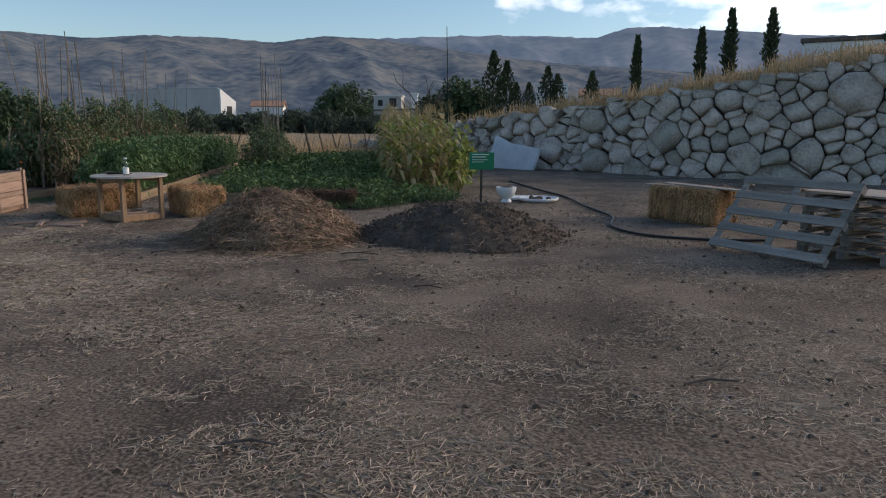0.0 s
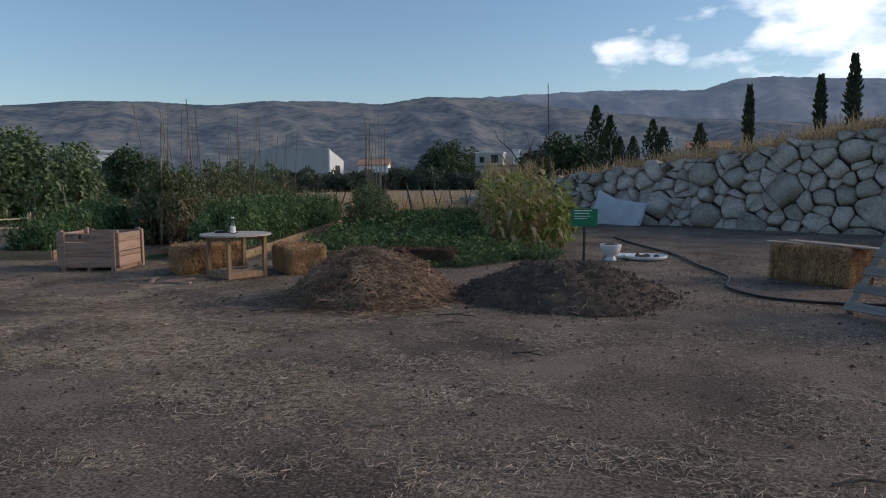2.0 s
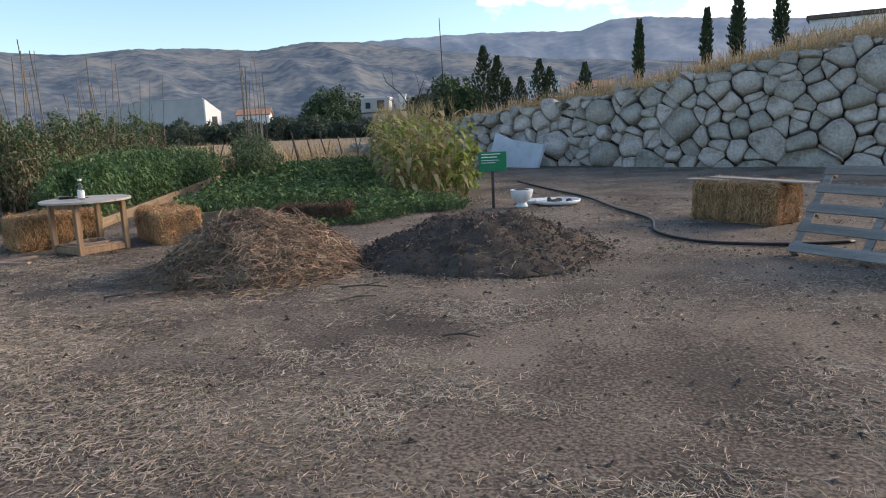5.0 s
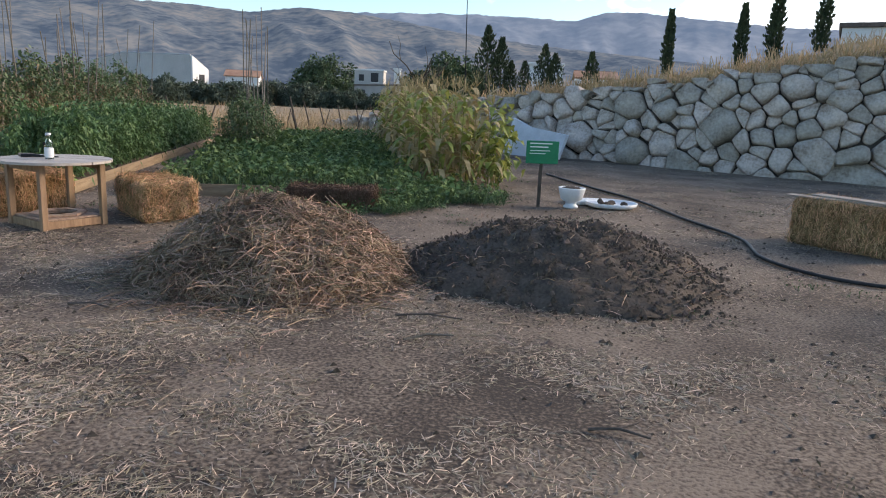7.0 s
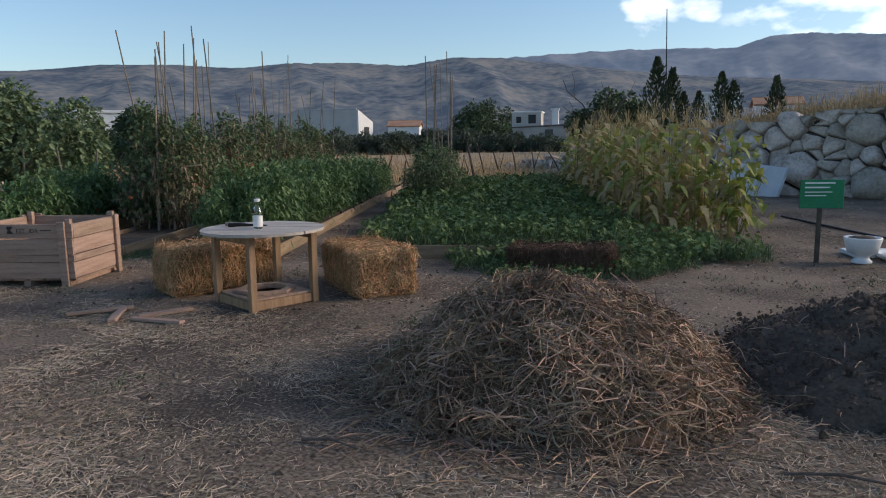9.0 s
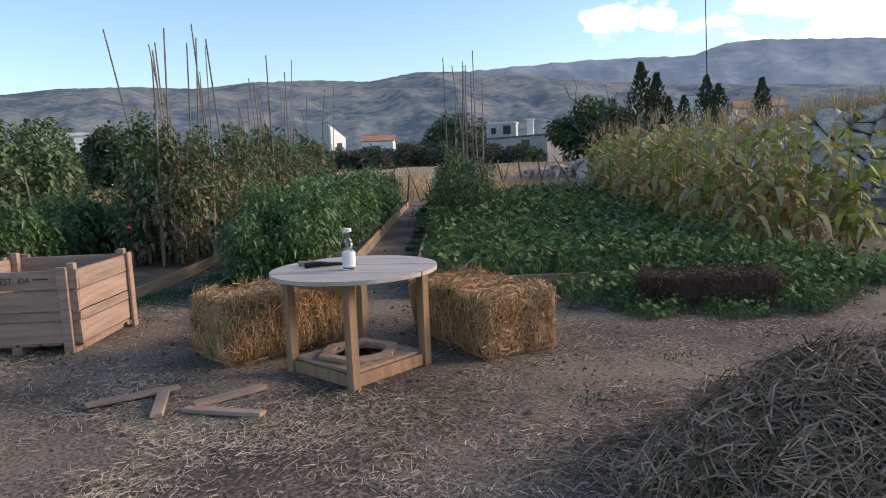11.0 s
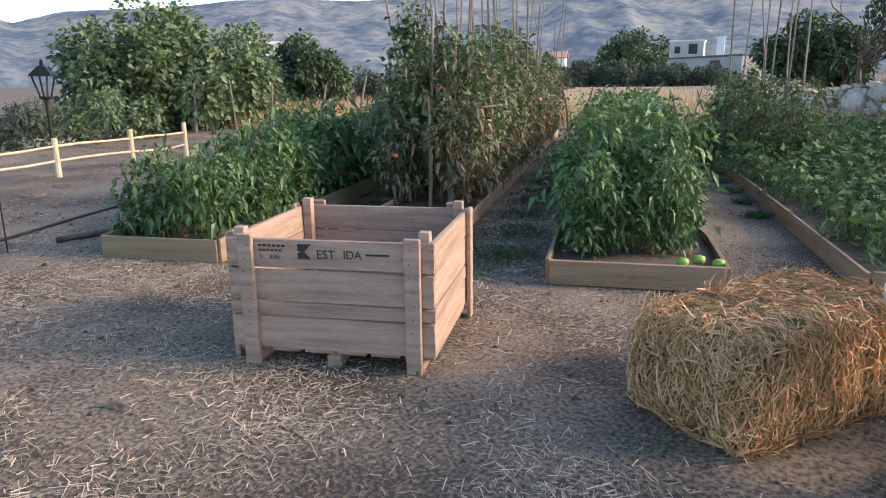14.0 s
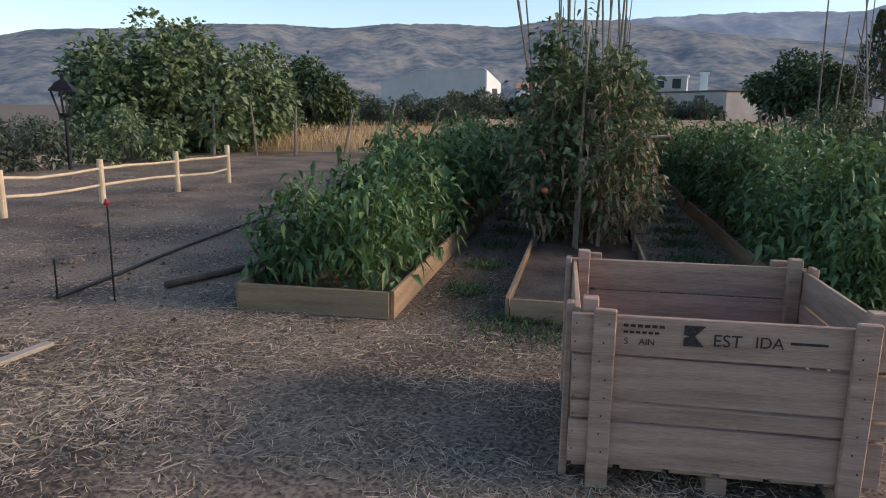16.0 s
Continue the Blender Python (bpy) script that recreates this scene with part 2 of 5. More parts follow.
M_FARHILL = material("hazed_far_hillside", (0.10, 0.125, 0.165), (0.17, 0.185, 0.215), 0.004, 1.0, 0, 0.02, spec=0.0, c3=(0.13, 0.15, 0.185), glow=0.62, big=0.6, span=(0.38, 0.62))


def glass_material():
    m = bpy.data.materials.new("clear_glass")
    m.use_nodes = True
    p = m.node_tree.nodes["Principled BSDF"]
    p.inputs["Base Color"].default_value = (0.95, 0.97, 0.96, 1)
    p.inputs["Roughness"].default_value, p.inputs["Transmission Weight"].default_value, p.inputs["IOR"].default_value = 0.03, 1.0, 1.45
    return m


M_GLASS = glass_material()

# ---- helpers of this scene ----
rng = np.random.default_rng(7)
ROWS_TURN = radians(20)
GC, GS = math.cos(ROWS_TURN), math.sin(ROWS_TURN)


def bedspot(u, v, z=0.0):
    """World place of a spot in the vegetable garden: u across the beds, v along them."""
    return Vector((-8.76 + u * GC - v * GS, 15.62 + u * GS + v * GC, z))


def bedpose(u, v, z=0.0, turn=0.0):
    return Matrix.Translation(bedspot(u, v, z)) @ Matrix.Rotation(ROWS_TURN + radians(turn), 4, "Z")


def mesh_from(name, verts, faces, mat, smooth=False):
    me = bpy.data.meshes.new(name)
    me.from_pydata([tuple(v) for v in np.asarray(verts, float).tolist()], [], [tuple(f) for f in np.asarray(faces).tolist()] if not isinstance(faces, list) else faces)
    me.materials.append(mat)
    if smooth:
        me.polygons.foreach_set("use_smooth", [True] * len(me.polygons))
    return me


def thing(name, m, label, category, group="", kind="", data=None):
    ob = new(name, data)
    ob.matrix_world = m
    return tagged(ob, label, category, group, kind)


def part(name, bm, mat, parent, label="", m=None, smooth=False):
    """One mesh object under a thing. bm is a bmesh or a finished mesh."""
    if isinstance(bm, bmesh.types.BMesh):
        me = bpy.data.meshes.new(name)
        bm.to_mesh(me)
        bm.free()
        me.materials.append(mat)
        if smooth:
            me.polygons.foreach_set("use_smooth", [True] * len(me.polygons))
    else:
        me = bm
    ob = new(name, me)
    ob.parent = parent
    if m is not None:
        ob.matrix_basis = m
    if label:
        ob["label"] = label
    return ob


def box(sx, sy, sz, bevel=0.004, wob=0.0):
    """A block centred in x and y that stands on z = 0, with softened and slightly uneven edges."""
    bm = bmesh.new()
    bmesh.ops.create_cube(bm, size=1)
    bmesh.ops.scale(bm, vec=(sx, sy, sz), verts=bm.verts)
    bmesh.ops.translate(bm, vec=(0, 0, sz / 2), verts=bm.verts)
    if wob:
        for v in bm.verts:
            v.co += Vector((random.uniform(-wob, wob), random.uniform(-wob, wob), random.uniform(-wob, wob)))
    if bevel:
        bmesh.ops.bevel(bm, geom=bm.edges[:], offset=bevel, segments=1, affect="EDGES")
    return bm


def tube(points, r0, r1=None, sides=6, cap=True):
    """A round bar through points that tapers from r0 to r1."""
    r1 = r0 if r1 is None else r1
    pts = [Vector(p) for p in points]
    bm = bmesh.new()
    rings = []
    for k, p in enumerate(pts):
        d = (pts[min(k + 1, len(pts) - 1)] - pts[max(k - 1, 0)]).normalized()
        a = d.orthogonal().normalized() if abs(d.z) < 0.9 else d.cross(Vector((1, 0, 0))).normalized()
        b = d.cross(a)
        r = r0 + (r1 - r0) * k / max(1, len(pts) - 1)
        rings.append([bm.verts.new(p + r * (math.cos(2 * math.pi * s / sides) * a + math.sin(2 * math.pi * s / sides) * b)) for s in range(sides)])
    for q, w in zip(rings, rings[1:]):
        best = min(range(sides), key=lambda o: (q[0].co - w[o].co).length)
        for s in range(sides):
            bm.faces.new((q[s], q[(s + 1) % sides], w[(s + 1 + best) % sides], w[(s + best) % sides]))
    if cap:
        bm.faces.new(rings[0][::-1]), bm.faces.new(rings[-1])
    bmesh.ops.recalc_face_normals(bm, faces=bm.faces)
    return bm


def lathe(profile, sides=20):
    bm = bmesh.new()
    rings = [[bm.verts.new((r * math.cos(2 * math.pi * s / sides), r * math.sin(2 * math.pi * s / sides), z)) for s in range(sides)] for r, z in profile]
    for q, w in zip(rings, rings[1:]):
        for s in range(sides):
            bm.faces.new((q[s], q[(s + 1) % sides], w[(s + 1) % sides], w[s]))
    bm.faces.new(rings[0][::-1]), bm.faces.new(rings[-1])
    return bm


def unit(a):
    return a / np.maximum(np.linalg.norm(a, axis=-1, keepdims=True), 1e-9)


def leaves(name, P, D, L, W, mat, droop=0.3):
    """Many single leaves, each folded along its rib: base places P, ways D, lengths L, widths W."""
    n = len(P)
    D = unit(D)
    S = unit(np.cross(D, rng.normal(0, 0.45, (n, 3)) + (0, 0, 1)))
    N = np.cross(S, D)
    L, W = np.broadcast_to(L, n)[:, None], np.broadcast_to(W, n)[:, None]
    down = np.array([0, 0, -1.0])
    V = np.stack([P, P + 0.42 * L * D + 0.5 * W * S + 0.12 * W * N, P + 0.5 * L * D + down * L * droop * 0.2, P + 0.42 * L * D - 0.5 * W * S + 0.12 * W * N, P + L * D + down * L * droop], 1).reshape(-1, 3)
    o = np.arange(n)[:, None] * 5
    F = np.concatenate([o + [0, 1, 2], o + [0, 2, 3], o + [1, 4, 2], o + [2, 4, 3]])
    return mesh_from(name, V, F, mat)


def strands(name, A, B, C, w, mat):
    """Many flat stalks, each bent from A over B to C."""
    n = len(A)
    S = unit(np.cross(C - A, rng.normal(0, 1, (n, 3)))) * np.broadcast_to(w, n)[:, None]
    V = np.stack([A - S, A + S, B - S, B + S, C - S * 0.6, C + S * 0.6], 1).reshape(-1, 3)
    o = np.arange(n)[:, None] * 6
    F = np.concatenate([o + [0, 1, 3, 2], o + [2, 3, 5, 4]])
    return mesh_from(name, V, F, mat)


# ---- ground and distance ----
def fall(x, y):
    """How far the ground drops away to the west, beyond the rail fence."""
    u = (x + 8.76) * GC + (y - 15.62) * GS
    f = min(1.0, max(0.0, (-13.0 - u) / 12.0))
    return 1.4 * f * f * (3 - 2 * f)


def ground_height(x, y):
    """The yard lies level, with shallow hollows; it swells a little towards the open field."""
    p = Vector((x * 0.35, y * 0.35, 0))
    return -fall(x, y) + 0.018 * noise.noise(p) + 0.008 * noise.noise(p * 4.1)


def build_ground():
    xs = np.concatenate([[-4500, -1500, -500, -200, -100], np.linspace(-60, -22, 20), np.linspace(-20, 10, 151), np.linspace(12, 50, 20), [100, 200, 500, 1500, 4500]])
    ys = np.concatenate([[-4500, -1000, -200, -60, -20, -8], np.linspace(-4, 30, 171), np.linspace(32, 70, 20), [100, 200, 500, 1500, 4500]])
    V = [(x, y, ground_height(x, y) if -60 < x < 50 and -20 < y < 70 else -fall(x, y)) for y in ys for x in xs]
    w = len(xs)
    F = [(j * w + i, j * w + i + 1, (j + 1) * w + i + 1, (j + 1) * w + i) for j in range(len(ys) - 1) for i in range(w - 1)]
    ob = new("ground", mesh_from("ground", V, F, M_GROUND, True))
    tagged(ob, "dry bare earth yard with trampled straw and dark patches", "ground", kind="structure")


def ridge(name, label, keys, near, far, mat, seed, depth):
    """A mountain side rising from near to far, its skyline given as bearing and elevation in degrees."""
    az = np.linspace(-80, 80, 641)
    top = np.interp(az, [k[0] for k in keys], [k[1] for k in keys])
    rad = np.linspace(near, far, 44)
    V = []
    for r in rad:
        f = (r - near) / (far - near)
        for a, e in zip(az, top):
            h = far * math.tan(radians(e))
            sway = 1.6 * noise.noise(Vector((a * 0.12, f * 2.0, seed + 5)))
            q = Vector(((a + sway + 3 * f) * 0.16, f * 0.9, seed))
            fold = 1 - 2 * abs(noise.noise(q)) + 0.5 * (1 - 2 * abs(noise.noise(q * 2.3))) + 0.12 * noise.noise(q * 5.1)
            z = h * (f ** 0.8) * (1 + depth * (fold - 0.9) * (1 - f) ** 0.7) + h * 0.012 * noise.noise(Vector((a * 1.3, 1, seed))) * f + h * 0.008 * noise.noise(Vector((a * 4.1, f * 9, seed)))
            V.append((r * math.sin(radians(a)), 10 + r * math.cos(radians(a)), z if f > 0 else -8))
    n = len(az)
    V += [(far * 1.25 * math.sin(radians(a)), 10 + far * 1.25 * math.cos(radians(a)), -8) for a in az]
    F = [(j * n + i, j * n + i + 1, (j + 1) * n + i + 1, (j + 1) * n + i) for j in range(len(rad)) for i in range(n - 1)]
    tagged(new(name, mesh_from("hills", V, F, mat, True)), label, "mountains", kind="structure")


def build_hills():
    west = [(-80, 4.6), (-67, 4.5), (-65.4, 4.6), (-63.8, 4.15), (-60.9, 4.95), (-58, 5.2), (-54, 5.4), (-49, 6.0), (-44, 6.15), (-39.7, 5.98), (-36, 6.4), (-30.5, 6.48), (-26.6, 6.25), (-22.8, 6.85), (-19, 6.75), (-15, 6.3), (-10, 5.6), (-4, 4.9), (4, 4.3), (14, 3.4), (40, 2.5), (80, 2.0)]
    east = [(-80, 2.0), (-40, 4.0), (-26, 5.6), (-18, 6.75), (-14.7, 6.9), (-9, 7.05), (-1.2, 6.8), (0.9, 7.45), (3.7, 7.5), (9, 6.95), (14.6, 6.4), (24, 6.0), (40, 5.5), (80, 4.5)]
    ridge("backdrop", "long mountain ridge with scrubby folded slopes, distance haze put into its colour", west, 1300, 2100, M_HILL, 3.1, 0.25)
    ridge("backdrop", "far mountain ridge, paled to blue-grey by haze put into its colour", east, 2700, 3600, M_FARHILL, 8.4, 0.22)


def build_litter():
    """Loose straw trodden into the yard, thicker in some patches."""
    n = 760000
    x, y = rng.uniform(-16, 8, n), rng.uniform(3.2, 21, n)
    near = rng.random(n) < 0.72
    f = rng.random(near.sum())
    x[near], y[near] = 2.5 - 14 * f + rng.normal(0, 3.0, near.sum()), 7.0 + 5.3 * f + rng.normal(0, 2.3, near.sum())
    west = rng.random(n) < 0.08
    x[west], y[west] = rng.uniform(-26, -12, west.sum()), rng.uniform(11, 26, west.sum())
    back = rng.random(n) < 0.1
    x[back], y[back] = rng.uniform(-3, 9, back.sum()), rng.uniform(16, 29, back.sum())
    gx, gy = np.meshgrid(np.linspace(-20, 14, 171), np.linspace(0, 24, 121))
    tab = np.array([noise.noise(Vector((a * 0.45, b * 0.75, 4))) + 0.75 * noise.noise(Vector((a * 1.5, b * 2.2, 9))) + 0.3 * noise.noise(Vector((a * 5, b * 5, 2))) for a, b in zip(gx.ravel(), gy.ravel())]).reshape(gx.shape)
    gi, gj = np.clip(((x + 20) / 0.2).astype(int), 0, 170), np.clip((y / 0.2).astype(int), 0, 120)
    rel = np.stack([x + 8.76, y - 15.62], 1)
    across = rel[:, 0] * GC + rel[:, 1] * GS
    inbed = (-rel[:, 0] * GS + rel[:, 1] * GC > 0.1) & (((across > -4.1) & (across < -2.8)) | ((across > -2.1) & (across < -0.9)) | ((across > -0.05) & (across < 1.35)) | ((across > 2.2) & (across < 6.2)))
    keep = (tab[gj, gi] + rng.normal(0, 0.22, n) > 0.0) & ~inbed & (y > 2.5)
    x, y = x[keep], y[keep]
    n = len(x)
    a = rng.uniform(0, np.pi, n)
    L = rng.uniform(0.015, 0.07, n) * rng.choice([1, 1, 1, 1, 1.9], n) * 0.5
    w = rng.uniform(0.0009, 0.0023, n)
    z = np.array([ground_height(p, q) for p, q in zip(x, y)]) + rng.uniform(0.003, 0.014, n)
    d = np.stack([np.cos(a) * L, np.sin(a) * L, rng.normal(0, 0.12, n) * L], 1)
    s = np.stack([-np.sin(a) * w, np.cos(a) * w, rng.uniform(-0.7, 0.7, n) * w], 1)
    c = np.stack([x, y, z], 1)
    V = np.stack([c - d - s, c - d + s, c + d + s, c + d - s], 1).reshape(-1, 3)
    me = bpy.data.meshes.new("straw_litter")
    me.vertices.add(4 * n), me.loops.add(4 * n), me.polygons.add(n)
    me.vertices.foreach_set("co", V.ravel())
    me.loops.foreach_set("vertex_index", np.arange(4 * n))
    me.polygons.foreach_set("loop_start", np.arange(n) * 4)
    me.update(calc_edges=True)
    me.materials.append(M_LITTER)
    ob = new("straw_litter", me)
    tagged(ob, "scattered dry straw stalks trodden into bare earth", "straw", kind="stuff")
    n = 7000
    P = np.stack([rng.uniform(-16, 7, n), rng.uniform(4, 20, n), np.zeros(n)], 1)
    P[:, 2] = [ground_height(a, b) for a, b, _ in P]
    V, F = [], []
    for p in P:
        s = random.uniform(0.005, 0.02) * random.choice((1, 1, 1, 1.8))
        o = len(V)
        V += [p + (s, 0, 0), p + (-s * 0.6, s, 0), p + (-s * 0.6, -s, 0), p + (random.uniform(-0.3, 0.3) * s, 0, s * 0.8)]
        F += [(o, o + 1, o + 3), (o + 1, o + 2, o + 3), (o + 2, o, o + 3)]
    ob = new("dirt_crumbs", mesh_from("dirt_crumbs", V, F, M_CLOD))
    tagged(ob, "small dark crumbs of earth and pebbles", "dirt", kind="stuff")


build_ground()
build_hills()
build_litter()


def build_field():
    """Dry field behind the beds: a low sheet of stubble and tall grass."""
    V, F = [], []
    us, vs = np.linspace(-30, 22, 40), np.linspace(16.8, 70, 40)
    for v in vs:
        for u in us:
            p = bedspot(u, v)
            V.append((p.x, p.y, 0.05 - fall(p.x, p.y) + 0.5 * min(1, (v - 16.8) / 25) + 0.06 * noise.noise(p * 0.3) - (0.12 if u in (us[0], us[-1]) or v == vs[0] else 0)))
    F = [(j * 40 + i, j * 40 + i + 1, (j + 1) * 40 + i + 1, (j + 1) * 40 + i) for j in range(39) for i in range(39)]
    tagged(new("field", mesh_from("field", V, F, M_FIELD, True)), "dry golden field of stubble behind the vegetable beds", "field", kind="structure")
    n = 16000
    u, v = rng.uniform(-16, 12, n), 16.9 + rng.exponential(7, n)
    P = np.array([bedspot(a, b, 0.05 + 0.5 * min(1, (b - 16.8) / 25)) for a, b in zip(u, v)])
    h = rng.uniform(0.2, 0.55, n)
    lean = rng.normal(0, 0.12, (n, 3)) * (1, 1, 0)
    up = np.stack([0 * h, 0 * h, h], 1)
    tagged(new("field_grass", strands("field_grass", P, P + up * 0.6 + lean * 0.4, P + up + lean, 0.008, M_DRYGRASS)), "tall dry golden grass in the field", "grass", kind="stuff")


build_field()

# ---- boulder retaining wall ----
WALL = [(-13.0, 41.0, 0.5), (-8.5, 36.6, 1.15), (-3.8, 32.6, 1.95), (0.0, 30.2, 2.4), (3.2, 28.2, 2.75), (6.2, 27.0, 3.2), (10.0, 26.0, 3.8), (15.0, 24.5, 4.2), (24.0, 21.0, 4.4)]


def wall_at(s):
    """Place of the wall's foot s metres along it, its way, and its height there."""
    for (x0, y0, h0), (x1, y1, h1) in zip(WALL, WALL[1:]):
        d = math.hypot(x1 - x0, y1 - y0)
        if s <= d:
            f = s / d
            return Vector((x0 + f * (x1 - x0), y0 + f * (y1 - y0), 0)), Vector(((x1 - x0) / d, (y1 - y0) / d, 0)), h0 + f * (h1 - h0)
        s -= d
    return Vector((x1, y1, 0)), Vector(((x1 - x0) / d, (y1 - y0) / d, 0)), h1


WALL_LENGTH = sum(math.hypot(b[0] - a[0], b[1] - a[1]) for a, b in zip(WALL, WALL[1:]))


def cell(k, seeds, weights, top):
    """Outline of stone k on the wall's face: the part of it nearer to this seed than to the others, under the wall's top."""
    c, w = seeds[k], weights[k]
    poly = [(c[0] - 2, c[1] - 2), (c[0] + 2, c[1] - 2), (c[0] + 2, c[1] + 2), (c[0] - 2, c[1] + 2)]
    cuts = []
    for q, v in zip(seeds, weights):
        dx, dy = q[0] - c[0], q[1] - c[1]
        d2 = dx * dx + dy * dy
        if 0 < d2 < 9:
            f = 0.5 + (w * w - v * v) / (2 * d2)
            cuts.append((dx, dy, dx * (c[0] + f * dx) + dy * (c[1] + f * dy)))
    cuts += [(0, 1, top), (0, -1, 0.25)]
    for a, b, m in cuts:
        out = []
        for p, q in zip(poly, poly[1:] + poly[:1]):
            dp, dq = a * p[0] + b * p[1] - m, a * q[0] + b * q[1] - m
            if dp <= 0:
                out.append(p)
            if dp * dq < 0:
                f = dp / (dp - dq)
                out.append((p[0] + f * (q[0] - p[0]), p[1] + f * (q[1] - p[1])))
        poly = out
        if len(poly) < 3:
            return []
    return poly


def boulder_mesh(poly, k, r):
    """A broken stone that fills an outline: worn edges, a bulging and slightly tilted face."""
    c = Vector((sum(p[0] for p in poly) / len(poly), sum(p[1] for p in poly) / len(poly)))
    edge = []
    n = len(poly)
    for i in range(n):
        a, b = Vector(poly[i]), Vector(poly[(i + 1) % n])
        m = max(2, min(6, int((b - a).length / 0.13)))
        edge += [a.lerp(b, q / m) for q in range(m)]
    soft = edge
    soft = [(soft[i - 1] + soft[i] * 4 + soft[(i + 1) % len(soft)]) / 6 for i in range(len(soft))]
    soft = [e + Vector((noise.noise(Vector((e.x * 3, e.y * 3, k))), noise.noise(Vector((e.x * 3, e.y * 3, k + 9.5))))) * 0.045 for e in soft]
    size = min((e - c).length for e in soft)
    bulge = r.uniform(0.45, 1.0) * min(0.30, size * 0.7)
    tx, tz = r.uniform(-0.3, 0.3), r.uniform(-0.28, 0.2)
    kx, kz, kd = r.uniform(-0.5, 0.5), r.uniform(-0.5, 0.5), r.uniform(0.0, 0.12)
    V, m = [], len(soft)
    for shrink, out in ((0.975, -0.5), (0.985, -0.12), (0.945, 0.30), (0.865, 0.72), (0.62, 0.96), (0.32, 1.0)):
        for e in soft:
            d = (e - c) * shrink
            p = Vector((d.x * 2.1, d.y * 2.1, k * 3.7))
            lump = 0.06 * noise.noise(p) + 0.035 * noise.noise(p * 3.1) - 0.6 * max(0.0, kx * d.x + kz * d.y - kd)
            V.append((d.x, -(out * bulge if out > 0 else out) - (tx * d.x + tz * d.y + lump * 1.6) * max(0, out), d.y))
    V.append((0, -bulge * 1.0, 0))
    F = [(j * m + i, j * m + (i + 1) % m, (j + 1) * m + (i + 1) % m, (j + 1) * m + i) for j in range(5) for i in range(m)]
    F += [(5 * m + i, 5 * m + (i + 1) % m, 6 * m) for i in range(m)]
    me = mesh_from("boulder", V, F, M_ROCK, True)
    return me, c


def build_wall():
    n = 90
    V = []
    for k in range(n):
        p, d, h = wall_at(WALL_LENGTH * k / (n - 1))
        back = Vector((-d.y, d.x, 0))
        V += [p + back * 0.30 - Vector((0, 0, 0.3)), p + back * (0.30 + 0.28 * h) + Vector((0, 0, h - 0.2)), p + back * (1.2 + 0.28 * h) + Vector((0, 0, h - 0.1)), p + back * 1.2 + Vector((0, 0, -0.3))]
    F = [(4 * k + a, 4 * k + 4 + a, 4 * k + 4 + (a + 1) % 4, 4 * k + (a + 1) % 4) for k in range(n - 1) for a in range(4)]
    # The dark core shows between the boulders as painted gap shade.
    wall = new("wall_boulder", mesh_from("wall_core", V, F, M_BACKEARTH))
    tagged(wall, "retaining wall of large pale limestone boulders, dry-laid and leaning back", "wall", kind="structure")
    r = random.Random(5)
    seeds, sizes = [], []
    for _ in range(16000):
        s = r.uniform(0, WALL_LENGTH)
        h = wall_at(s)[2]
        z = r.uniform(-0.1, h + 0.05)
        w = r.choice((0.16, 0.26, 0.40, 0.54, 0.64)) * (0.62 if s < 14 else (0.85 if s < 20 else 1.0)) * (0.72 if h - z < 0.4 else 1)
        if all((s - q[0] + 0.45 * (z - q[1])) ** 2 * 0.45 + (z - q[1]) ** 2 * 1.5 > (0.84 * (w + v)) ** 2 for q, v in zip(seeds, sizes)):
            seeds.append((s, z))
            sizes.append(w)
    for k, (s, z) in enumerate(seeds):
        p, d, h = wall_at(s)
        poly = cell(k, seeds, sizes, h + r.uniform(-0.14, 0.14))
        if not poly:
            continue
        me, c = boulder_mesh(poly, k, r)
        p, d, h = wall_at(min(max(c.x, 0), WALL_LENGTH - 0.01))
        back = Vector((-d.y, d.x, 0))
        ob = new("boulder", me)
        ob.parent = wall
        ob.matrix_basis = Matrix.LocRotScale(p + back * (0.22 + 0.28 * c.y + r.uniform(-0.2, 0.12)) + Vector((0, 0, c.y)), Euler((radians(-15), 0, math.atan2(d.y, d.x))), (1, 1, 1))


